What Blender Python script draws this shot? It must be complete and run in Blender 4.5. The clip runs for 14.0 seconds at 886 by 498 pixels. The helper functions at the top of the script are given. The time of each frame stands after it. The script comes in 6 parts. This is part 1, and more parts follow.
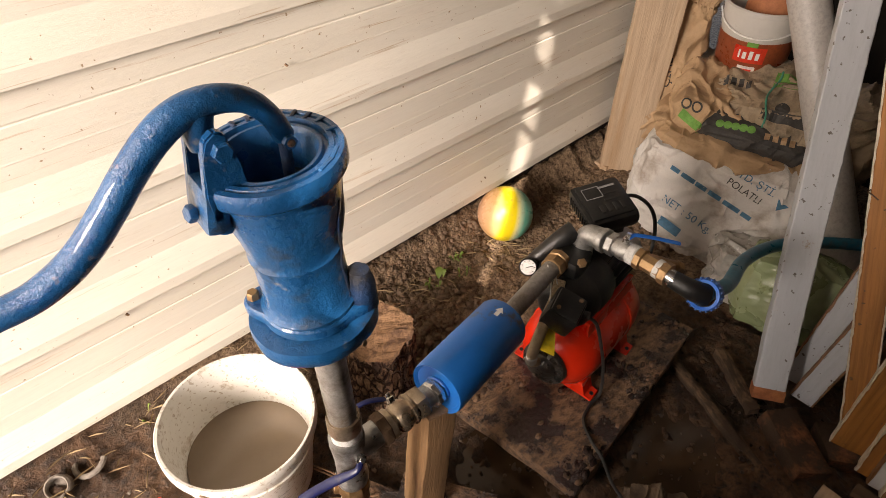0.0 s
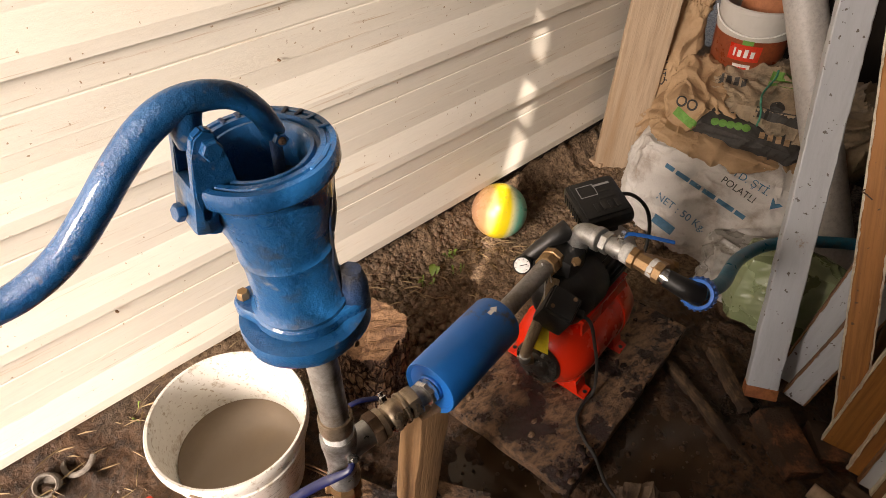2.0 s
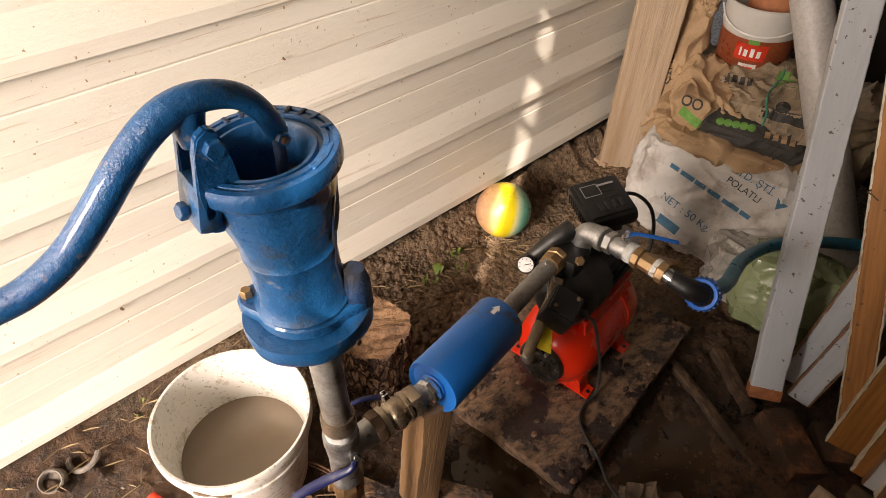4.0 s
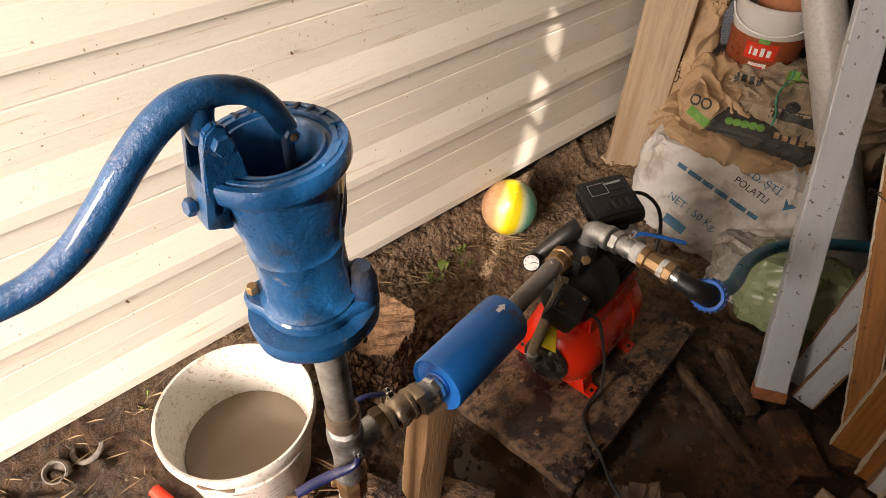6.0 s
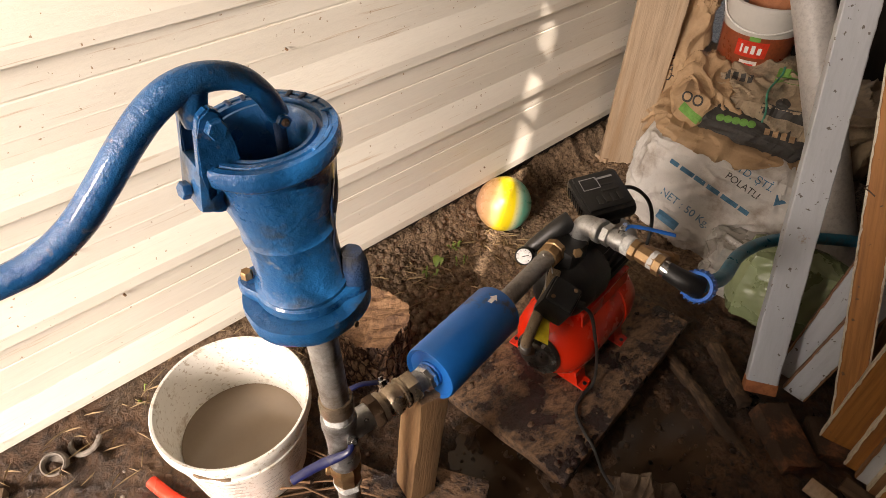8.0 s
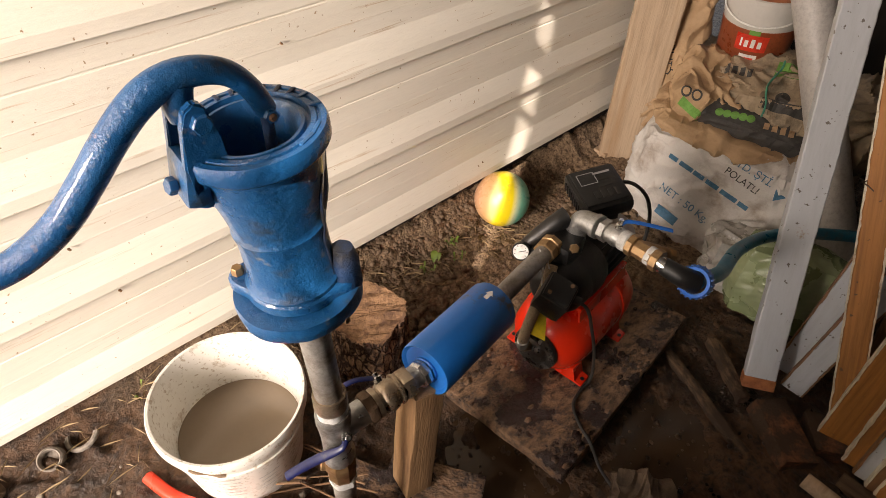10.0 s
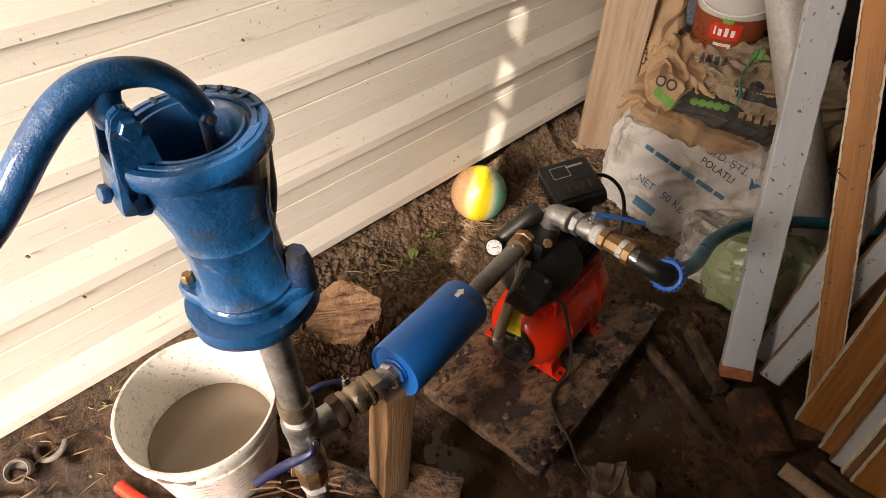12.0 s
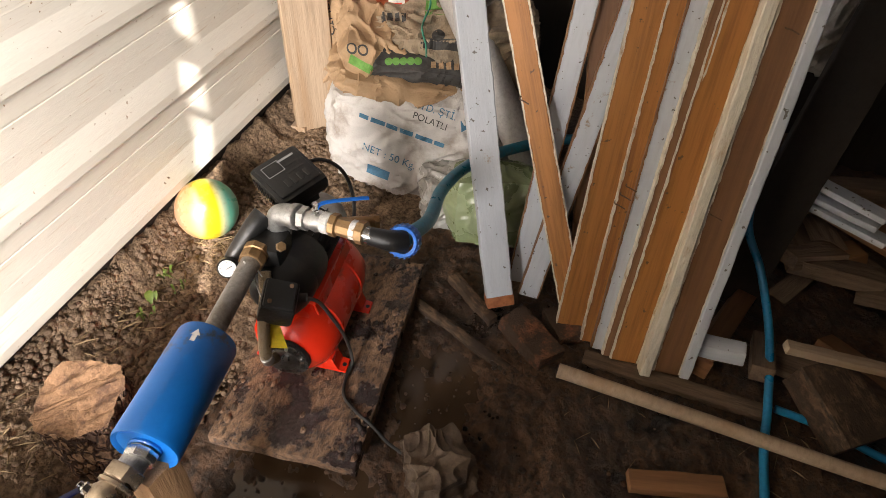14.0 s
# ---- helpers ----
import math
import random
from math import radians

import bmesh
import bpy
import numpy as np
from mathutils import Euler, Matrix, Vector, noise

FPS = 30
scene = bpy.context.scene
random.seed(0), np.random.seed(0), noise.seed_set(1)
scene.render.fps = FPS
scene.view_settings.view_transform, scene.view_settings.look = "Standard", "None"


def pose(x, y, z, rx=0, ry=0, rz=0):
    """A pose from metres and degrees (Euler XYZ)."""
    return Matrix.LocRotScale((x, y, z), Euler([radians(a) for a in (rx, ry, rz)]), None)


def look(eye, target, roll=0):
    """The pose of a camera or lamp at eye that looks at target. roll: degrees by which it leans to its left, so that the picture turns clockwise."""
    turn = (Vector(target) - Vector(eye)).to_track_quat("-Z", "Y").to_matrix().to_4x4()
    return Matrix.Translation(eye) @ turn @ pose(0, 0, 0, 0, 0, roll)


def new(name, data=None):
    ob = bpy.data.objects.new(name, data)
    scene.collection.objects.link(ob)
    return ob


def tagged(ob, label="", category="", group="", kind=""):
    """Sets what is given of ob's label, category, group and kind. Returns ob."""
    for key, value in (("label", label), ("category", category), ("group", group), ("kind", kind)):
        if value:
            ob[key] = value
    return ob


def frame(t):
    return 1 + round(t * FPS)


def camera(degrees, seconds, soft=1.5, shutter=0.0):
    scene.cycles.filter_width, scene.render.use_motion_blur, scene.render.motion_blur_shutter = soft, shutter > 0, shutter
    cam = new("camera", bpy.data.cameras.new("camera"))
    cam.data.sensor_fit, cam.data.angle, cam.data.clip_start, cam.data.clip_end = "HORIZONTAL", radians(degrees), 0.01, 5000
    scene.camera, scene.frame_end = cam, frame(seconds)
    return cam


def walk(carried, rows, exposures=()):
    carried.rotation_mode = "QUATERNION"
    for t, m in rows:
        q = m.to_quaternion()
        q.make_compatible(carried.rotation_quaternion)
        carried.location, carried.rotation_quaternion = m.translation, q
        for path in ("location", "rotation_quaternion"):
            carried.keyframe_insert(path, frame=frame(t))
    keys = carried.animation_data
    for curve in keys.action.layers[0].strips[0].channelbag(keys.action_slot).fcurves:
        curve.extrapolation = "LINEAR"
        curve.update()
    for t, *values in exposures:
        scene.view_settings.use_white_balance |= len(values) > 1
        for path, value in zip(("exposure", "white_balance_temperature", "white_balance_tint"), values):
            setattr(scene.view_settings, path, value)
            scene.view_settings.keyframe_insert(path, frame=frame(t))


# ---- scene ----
cam = camera(72.1, 14.0, soft=0.85)

PATH = [
    (0, (-0.005, -0.046, 1.504), (0.94, 1.105, 0.169), 1.6),
    (0.5, (-0.003, -0.038, 1.504), (0.94, 1.117, 0.171), 1.7),
    (1, (0.002, -0.031, 1.505), (0.947, 1.121, 0.171), 2.0),
    (1.5, (0.005, -0.034, 1.504), (0.966, 1.1, 0.166), 2.6),
    (2, (0.002, -0.038, 1.501), (0.957, 1.093, 0.156), 2.4),
    (2.5, (-0.001, -0.044, 1.503), (0.946, 1.097, 0.161), 1.9),
    (3, (0.001, -0.044, 1.503), (0.948, 1.096, 0.159), 2.0),
    (5.5, (0.005, -0.033, 1.503), (0.935, 1.108, 0.149), 2.6),
    (6, (0.004, -0.033, 1.503), (0.929, 1.105, 0.142), 2.7),
    (6.5, (0.001, -0.04, 1.494), (0.902, 1.068, 0.095), 2.5),
    (7, (0.003, -0.046, 1.486), (0.901, 1.028, 0.057), 3.2),
    (7.5, (0.001, -0.055, 1.496), (0.927, 1.054, 0.114), 3.1),
    (8, (-0.004, -0.062, 1.501), (0.928, 1.076, 0.146), 2.7),
    (10.5, (0.021, -0.068, 1.497), (0.939, 1.055, 0.12), 2.7),
    (11, (0.037, -0.072, 1.494), (0.961, 1.02, 0.096), 3.0),
    (11.5, (0.047, -0.075, 1.494), (0.977, 1.017, 0.1), 2.8),
    (12, (0.053, -0.074, 1.494), (0.994, 1.023, 0.111), 2.3),
    (12.5, (0.054, -0.078, 1.496), (1.01, 0.997, 0.106), 2.4),
    (13, (0.084, -0.084, 1.493), (1.18, 0.826, 0.09), 3.5),
    (13.5, (0.116, -0.106, 1.483), (1.337, 0.578, 0.055), 2.5),
    (14, (0.176, -0.116, 1.489), (1.491, 0.401, 0.073), 3.3),
]
walk(cam, [(t, look(eye, target, roll)) for t, eye, target, roll in PATH], [(0.0, 1.08, 7650, 20), (12.5, 1.10, 7600, 19), (13.3, 1.52, 7150, 16), (14.0, 1.95, 6750, 14)])

# ---- light ----
SUN_AZ, SUN_EL = 36.4, 45.0          # the way the light travels (degrees from +x) and its height
world = bpy.data.worlds.new("sky")
scene.world = world
world.use_nodes = True
wn = world.node_tree
sky = wn.nodes.new("ShaderNodeTexSky")
sky.sky_type, sky.sun_disc = "NISHITA", False
sky.sun_elevation, sky.sun_rotation = radians(SUN_EL), radians(270 - SUN_AZ)
wn.links.new(sky.outputs[0], wn.nodes["Background"].inputs[0])
wn.nodes["Background"].inputs[1].default_value = 0.15
sun = new("sun", bpy.data.lights.new("sun", "SUN"))
sun.data.energy, sun.data.angle, sun.data.color = 3.0, radians(0.5), (1.0, 0.975, 0.93)
ca, sa, ce, se = math.cos(radians(SUN_AZ)), math.sin(radians(SUN_AZ)), math.cos(radians(SUN_EL)), math.sin(radians(SUN_EL))
sun.matrix_world = look((-6 * ca * ce, -6 * sa * ce, 6 * se), (0, 0, 0))
# area lamp added as soft daylight from the yard, through an assumed west opening
west_fill = new("added_west_daylight", bpy.data.lights.new("added_west_daylight", "AREA"))
west_fill.data.shape, west_fill.data.size, west_fill.data.size_y = "RECTANGLE", 2.2, 1.2
west_fill.data.energy, west_fill.data.color = 232.0, (1.0, 0.975, 0.935)
west_fill.matrix_world = look((-3.30, -0.50, 1.98), (0.8, 0.9, 0.5))


# ---- small helpers ----
def S(a, b, x):
    t = min(1.0, max(0.0, (x - a) / (b - a)))
    return t * t * (3 - 2 * t)


def mix_node(nt, fac, a, b):
    m = nt.nodes.new("ShaderNodeMix")
    m.data_type = "RGBA"
    for sock, v in ((m.inputs[0], fac), (m.inputs[6], a), (m.inputs[7], b)):
        if isinstance(v, bpy.types.NodeSocket):
            nt.links.new(v, sock)
        elif isinstance(v, tuple):
            sock.default_value = (*v, 1.0) if len(v) == 3 else v
        else:
            sock.default_value = v
    return m.outputs[2]


def ramp_node(nt, fac, lo, hi):
    r = nt.nodes.new("ShaderNodeMapRange")
    r.inputs[1].default_value, r.inputs[2].default_value = lo, hi
    nt.links.new(fac, r.inputs[0])
    return r.outputs[0]


def noise_node(nt, vec, scale, detail=6.0, rough=0.6, stretch=None):
    if stretch:
        mp = nt.nodes.new("ShaderNodeMapping")
        mp.inputs[3].default_value = stretch
        nt.links.new(vec, mp.inputs[0])
        vec = mp.outputs[0]
    n = nt.nodes.new("ShaderNodeTexNoise")
    n.inputs["Scale"].default_value, n.inputs["Detail"].default_value, n.inputs["Roughness"].default_value = scale, detail, rough
    nt.links.new(vec, n.inputs["Vector"])
    return n.outputs[0]


def mat(name, c1, c2, scale=8.0, rough=0.6, metal=0.0, bump=0.2, bscale=80.0, stretch=None, dirt=None, dirt_at=(0.55, 0.7),
        dirt_scale=6.0, dirt_stretch=None, rvar=0.15, fine=0.25, coat=0.0, dirt_rough=None, spots=None, spot_scale=40.0, spot_at=(0.62, 0.68),
        trans=0.0, sheen_spec=0.5):
    """Two tones mixed at a broad and a fine scale, dirt in patches, spots, and relief."""
    m = bpy.data.materials.new(name)
    m.use_nodes = True
    nt = m.node_tree
    bsdf = nt.nodes["Principled BSDF"]
    tc = nt.nodes.new("ShaderNodeTexCoord").outputs["Object"]
    info = nt.nodes.new("ShaderNodeObjectInfo")
    shift = nt.nodes.new("ShaderNodeVectorMath")
    shift.operation = "MULTIPLY_ADD"
    comb = nt.nodes.new("ShaderNodeCombineXYZ")
    for i in range(3):
        nt.links.new(info.outputs["Random"], comb.inputs[i])
    shift.inputs[1].default_value = (37.0, 19.0, 53.0)
    nt.links.new(comb.outputs[0], shift.inputs[0])
    nt.links.new(tc, shift.inputs[2])
    vec = shift.outputs[0]
    broad = ramp_node(nt, noise_node(nt, vec, scale, 5, 0.6, stretch), 0.3, 0.7)
    tiny = noise_node(nt, vec, bscale, 6, 0.7, stretch)
    col = mix_node(nt, broad, c1, c2)
    dark = tuple(v * (0.55 if fine < 0.5 else 0.32) for v in c1)
    col = mix_node(nt, ramp_node(nt, tiny, 0.45, 0.45 + 0.11 / max(fine, 0.05)), col, dark)
    rg = nt.nodes.new("ShaderNodeMapRange")
    rg.inputs[3].default_value, rg.inputs[4].default_value = max(0.03, rough - rvar), min(1.0, rough + rvar)
    nt.links.new(broad, rg.inputs[0])
    rsock = rg.outputs[0]
    height = tiny
    if dirt:
        dn = noise_node(nt, vec, dirt_scale, 8, 0.68, dirt_stretch)
        df = ramp_node(nt, dn, *dirt_at)
        col = mix_node(nt, df, col, dirt)
        if dirt_rough is not None:
            rm = nt.nodes.new("ShaderNodeMix")
            nt.links.new(df, rm.inputs[0])
            nt.links.new(rsock, rm.inputs[2])
            rm.inputs[3].default_value = dirt_rough
            rsock = rm.outputs[0]
    if spots:
        sn = noise_node(nt, vec, spot_scale, 3, 0.5)
        col = mix_node(nt, ramp_node(nt, sn, *spot_at), col, spots)
    nt.links.new(col, bsdf.inputs["Base Color"])
    nt.links.new(rsock, bsdf.inputs["Roughness"])
    bsdf.inputs["Metallic"].default_value = metal
    bsdf.inputs["Coat Weight"].default_value = coat
    bsdf.inputs["Transmission Weight"].default_value = trans
    bsdf.inputs["Specular IOR Level"].default_value = sheen_spec
    if bump:
        b = nt.nodes.new("ShaderNodeBump")
        b.inputs["Strength"].default_value, b.inputs["Distance"].default_value = min(1.0, bump * 1.5), 0.007
        nt.links.new(height, b.inputs["Height"])
        nt.links.new(b.outputs[0], bsdf.inputs["Normal"])
    return m


def thing(name, at, label, category, group="", kind=""):
    ob = new(name)
    ob.empty_display_size = 0.05
    ob.matrix_world = pose(*at)
    return tagged(ob, label, category, group, kind)


def mesh_of(name, bm, mats, smooth=False):
    me = bpy.data.meshes.new(name)
    bmesh.ops.recalc_face_normals(bm, faces=bm.faces)
    bm.to_mesh(me)
    bm.free()
    for m in mats if isinstance(mats, (list, tuple)) else [mats]:
        me.materials.append(m)
    if smooth:
        me.shade_smooth()
        me.set_sharp_from_angle(angle=radians(38))
    return me


def part(name, bm, material, parent, label="", smooth=True):
    """One mesh, built in place, under its thing."""
    ob = new(name, mesh_of(name, bm, material, smooth))
    if parent:
        ob.parent = parent
        up = parent
        m = Matrix.Identity(4)
        while up:
            m = up.matrix_basis @ m if up.parent is None else up.matrix_parent_inverse @ up.matrix_basis @ m
            up = up.parent
        ob.matrix_parent_inverse = m.inverted()
    if label:
        ob["label"] = label
    return ob


def solo(name, bm, material, label, category, group="", kind="", smooth=True):
    """A thing that is one mesh, built in place."""
    return tagged(new(name, mesh_of(name, bm, material, smooth)), label, category, group, kind)


def basis(a, b, up=(0, 0, 1)):
    """The pose whose z runs from a to b."""
    a, b = Vector(a), Vector(b)
    z = (b - a).normalized()
    u = Vector(up)
    if abs(z.dot(u)) > 0.98:
        u = Vector((1, 0, 0))
    x = u.cross(z).normalized()
    y = z.cross(x)
    m = Matrix((x, y, z)).transposed().to_4x4()
    m.translation = a
    return m


def lathe(bm, prof, m=None, segs=32, wob=0.0):
    """Turns (radius, height) round z."""
    m = m or Matrix.Identity(4)
    rings = []
    for r, z in prof:
        if r < 1e-5:
            rings.append([bm.verts.new(m @ Vector((0, 0, z)))])
        else:
            rings.append([bm.verts.new(m @ Vector((r * (1 + wob * noise.noise((math.cos(k * 6.2832 / segs) * 2, math.sin(k * 6.2832 / segs) * 2, z * 20))) * math.cos(k * 6.283185 / segs),
                                                   r * (1 + wob * noise.noise((math.cos(k * 6.2832 / segs) * 2, math.sin(k * 6.2832 / segs) * 2, z * 20))) * math.sin(k * 6.283185 / segs), z))) for k in range(segs)])
    for p, q in zip(rings, rings[1:]):
        for k in range(segs):
            j = (k + 1) % segs
            if len(p) == 1 and len(q) == 1:
                continue
            if len(p) == 1:
                bm.faces.new((p[0], q[k], q[j]))
            elif len(q) == 1:
                bm.faces.new((p[k], q[0], p[j]))
            else:
                bm.faces.new((p[k], q[k], q[j], p[j]))
    return bm


def rod(bm, a, b, r, segs=20, r2=None, ch=0.002):
    """A bar with chamfered ends from a to b."""
    r2 = r if r2 is None else r2
    L = (Vector(b) - Vector(a)).length
    return lathe(bm, [(0, 0), (r - ch, 0), (r, ch), (r2, L - ch), (r2 - ch, L), (0, L)], basis(a, b), segs)


def curve_pts(pts, n=8):
    pts = [Vector(p) for p in pts]
    out = []
    for i in range(len(pts) - 1):
        p0, p1, p2, p3 = pts[max(i - 1, 0)], pts[i], pts[i + 1], pts[min(i + 2, len(pts) - 1)]
        for k in range(n):
            t = k / n
            out.append(0.5 * (2 * p1 + (p2 - p0) * t + (2 * p0 - 5 * p1 + 4 * p2 - p3) * t * t + (3 * p1 - p0 - 3 * p2 + p3) * t ** 3))
    return out + [pts[-1]]


def sweep(bm, pts, rad, segs=12, flat=1.0):
    """A tube along points; rad is one radius or a function of 0..1."""
    pts = [Vector(p) for p in pts]
    f = rad if callable(rad) else (lambda u: rad)
    up, rings = None, []
    for i, p in enumerate(pts):
        d = (pts[min(i + 1, len(pts) - 1)] - pts[max(i - 1, 0)]).normalized()
        if up is None:
            up = Vector((0, 0, 1)) if abs(d.z) < 0.9 else Vector((1, 0, 0))
        side = d.cross(up).normalized()
        up = side.cross(d).normalized()
        r = f(i / (len(pts) - 1))
        rings.append([bm.verts.new(p + r * (flat * math.cos(k * 6.283185 / segs) * side + math.sin(k * 6.283185 / segs) * up)) for k in range(segs)])
    for p, q in zip(rings, rings[1:]):
        for k in range(segs):
            j = (k + 1) % segs
            bm.faces.new((p[k], p[j], q[j], q[k]))
    bm.faces.new(rings[0])
    bm.faces.new(list(reversed(rings[-1])))
    return bm


def block(bm, m, sx, sy, sz, bev=0.004, cuts=0, jit=0.0, seed=0):
    """A box of full sizes, centred on the pose m, edges rounded, faces roughened."""
    g = bmesh.new()
    bmesh.ops.create_cube(g, size=1.0)
    bmesh.ops.scale(g, vec=(sx, sy, sz), verts=g.verts)
    if bev:
        bmesh.ops.bevel(g, geom=list(g.edges), offset=bev, segments=2, affect="EDGES", profile=0.6)
    if cuts:
        bmesh.ops.subdivide_edges(g, edges=[e for e in g.edges if e.calc_length() > max(sx, sy, sz) * 0.4], cuts=cuts, use_grid_fill=True)
    for v in g.verts:
        if jit:
            v.co += Vector(noise.noise_vector(v.co * 14 + Vector((seed * 3.7, seed, 0)))) * jit
        v.co = m @ v.co
    tmp = bpy.data.meshes.new("tmp")
    g.to_mesh(tmp)
    g.free()
    bm.from_mesh(tmp)
    bpy.data.meshes.remove(tmp)
    return bm


def gz(x, y):
    """The ground's height: a wet hollow by the posts, higher by the bucket and the wall."""
    left = 0.095 * S(0.62, 0.05, x)
    by_wall = 0.055 * S(0.72, 1.08, y)
    bank = 0.085 * S(0.07, -0.03, 1.117 + 0.0875 * x - y)
    return max(left, by_wall) + 0.5 * min(left, by_wall) + bank

# ---- materials ----
M_SIDING = mat("cream_painted_siding", (0.75, 0.695, 0.59), (0.82, 0.775, 0.68), 3.0, 0.42, bump=0.12, bscale=60, stretch=(0.3, 1, 3), dirt=(0.56, 0.43, 0.29), dirt_at=(0.60, 0.70),
               dirt_scale=34, dirt_stretch=(0.10, 1, 3.0), fine=0.02, rvar=0.08, spots=(0.35, 0.24, 0.14), spot_scale=90, spot_at=(0.70, 0.74))
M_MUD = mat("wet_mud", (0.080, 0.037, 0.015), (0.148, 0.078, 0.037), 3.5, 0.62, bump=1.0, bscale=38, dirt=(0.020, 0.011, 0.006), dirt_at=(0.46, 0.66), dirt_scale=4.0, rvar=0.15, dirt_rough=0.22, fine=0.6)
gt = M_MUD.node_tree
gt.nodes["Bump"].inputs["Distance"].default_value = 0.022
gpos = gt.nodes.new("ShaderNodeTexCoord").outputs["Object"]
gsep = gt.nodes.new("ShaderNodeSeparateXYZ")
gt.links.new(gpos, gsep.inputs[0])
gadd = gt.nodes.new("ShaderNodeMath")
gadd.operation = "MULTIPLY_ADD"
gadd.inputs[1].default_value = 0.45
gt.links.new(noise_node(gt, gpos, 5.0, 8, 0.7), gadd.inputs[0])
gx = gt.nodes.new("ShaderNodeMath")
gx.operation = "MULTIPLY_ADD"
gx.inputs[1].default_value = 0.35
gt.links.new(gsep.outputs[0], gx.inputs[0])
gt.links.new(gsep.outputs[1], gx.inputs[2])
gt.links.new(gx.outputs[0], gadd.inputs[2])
# Dry soil towards the wall and right, paler also to paint the light there.
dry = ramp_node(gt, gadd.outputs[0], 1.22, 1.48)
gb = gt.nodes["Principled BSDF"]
lit_crumb = mix_node(gt, ramp_node(gt, noise_node(gt, gpos, 70, 8, 0.75), 0.40, 0.57), (0.095, 0.056, 0.031), (0.36, 0.245, 0.150))
gt.links.new(mix_node(gt, dry, gb.inputs["Base Color"].links[0].from_socket, lit_crumb), gb.inputs["Base Color"])
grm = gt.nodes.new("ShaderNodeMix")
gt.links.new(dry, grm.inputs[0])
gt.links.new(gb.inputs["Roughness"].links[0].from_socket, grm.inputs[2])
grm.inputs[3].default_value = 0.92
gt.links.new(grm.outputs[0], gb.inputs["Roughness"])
M_WATER = mat("muddy_water", (0.045, 0.026, 0.014), (0.06, 0.036, 0.02), 6, 0.08, bump=0.03, bscale=30, rvar=0.03, fine=0.02)
M_CLOD = mat("soil_clod", (0.145, 0.094, 0.056), (0.27, 0.183, 0.118), 9, 0.9, bump=0.6, bscale=120)
M_BLUE = mat("worn_blue_paint", (0.003, 0.074, 0.22), (0.006, 0.122, 0.32), 16, 0.30, bump=0.3, bscale=90, dirt=(0.030, 0.042, 0.060), dirt_at=(0.55, 0.70), dirt_scale=16, fine=0.12, rvar=0.1, dirt_rough=0.55,
             spots=(0.30, 0.27, 0.22), spot_scale=34, spot_at=(0.66, 0.76), coat=0.5)
# Darker grimy copy of the blue; also paints shade on the spout side.
M_BLUE_DARK = mat("grimy_shaded_blue_paint", (0.008, 0.03, 0.08), (0.012, 0.05, 0.14), 12, 0.5, bump=0.4, bscale=80, dirt=(0.02, 0.02, 0.022), dirt_at=(0.45, 0.6), dirt_scale=12)
M_FILTER = mat("blue_enamel", (0.001, 0.130, 0.47), (0.002, 0.155, 0.54), 6, 0.36, bump=0.03, bscale=60, fine=0.02, rvar=0.06, dirt=(0.05, 0.07, 0.10), dirt_at=(0.61, 0.67), dirt_scale=9, coat=0.1)
M_RED = mat("red_enamel", (0.75, 0.028, 0.008), (0.82, 0.035, 0.01), 5, 0.28, bump=0.04, bscale=50, fine=0.02, rvar=0.06, dirt=(0.20, 0.05, 0.03), dirt_at=(0.56, 0.72), dirt_scale=8, coat=0.3)
M_BLACK = mat("black_plastic", (0.007, 0.007, 0.008), (0.013, 0.013, 0.012), 8, 0.42, bump=0.1, bscale=150, dirt=(0.04, 0.032, 0.025), dirt_at=(0.55, 0.75), dirt_scale=14)
M_RUBBER = mat("black_rubber", (0.012, 0.012, 0.012), (0.03, 0.027, 0.024), 20, 0.55, bump=0.05)
M_ZINC = mat("galvanised_steel", (0.42, 0.42, 0.41), (0.58, 0.58, 0.57), 25, 0.38, metal=0.85, bump=0.15, bscale=120, dirt=(0.16, 0.13, 0.10), dirt_at=(0.52, 0.72), dirt_scale=12, dirt_rough=0.7)
M_PIPE = mat("dull_steel_pipe", (0.30, 0.28, 0.255), (0.42, 0.40, 0.37), 18, 0.5, metal=0.5, bump=0.2, bscale=90, dirt=(0.12, 0.085, 0.055), dirt_at=(0.45, 0.7), dirt_scale=14, dirt_rough=0.8)
M_CHROME = mat("bright_steel", (0.62, 0.62, 0.60), (0.74, 0.73, 0.71), 20, 0.22, metal=0.95, bump=0.05)
M_BRASS = mat("dull_brass", (0.33, 0.20, 0.095), (0.45, 0.29, 0.15), 20, 0.46, metal=0.75, bump=0.12, dirt=(0.22, 0.15, 0.09), dirt_at=(0.52, 0.75), dirt_scale=20)
M_TAPE = mat("thread_tape", (0.72, 0.72, 0.70), (0.62, 0.61, 0.58), 60, 0.7, bump=0.3, bscale=200)
M_BLUE_PLASTIC = mat("blue_lever_sleeve", (0.008, 0.12, 0.50), (0.01, 0.15, 0.58), 10, 0.35, bump=0.02, fine=0.02)
M_NAVY = mat("navy_lever_sleeve", (0.004, 0.008, 0.055), (0.008, 0.014, 0.09), 12, 0.4, bump=0.03, dirt=(0.1, 0.09, 0.08), dirt_at=(0.6, 0.75))
M_PAIL = mat("white_pail_plastic", (0.70, 0.67, 0.61), (0.75, 0.73, 0.67), 5, 0.38, bump=0.05, bscale=50, fine=0.02, dirt=(0.45, 0.38, 0.29), dirt_at=(0.56, 0.66), dirt_scale=20, spots=(0.46, 0.40, 0.32), spot_scale=110, spot_at=(0.59, 0.67))
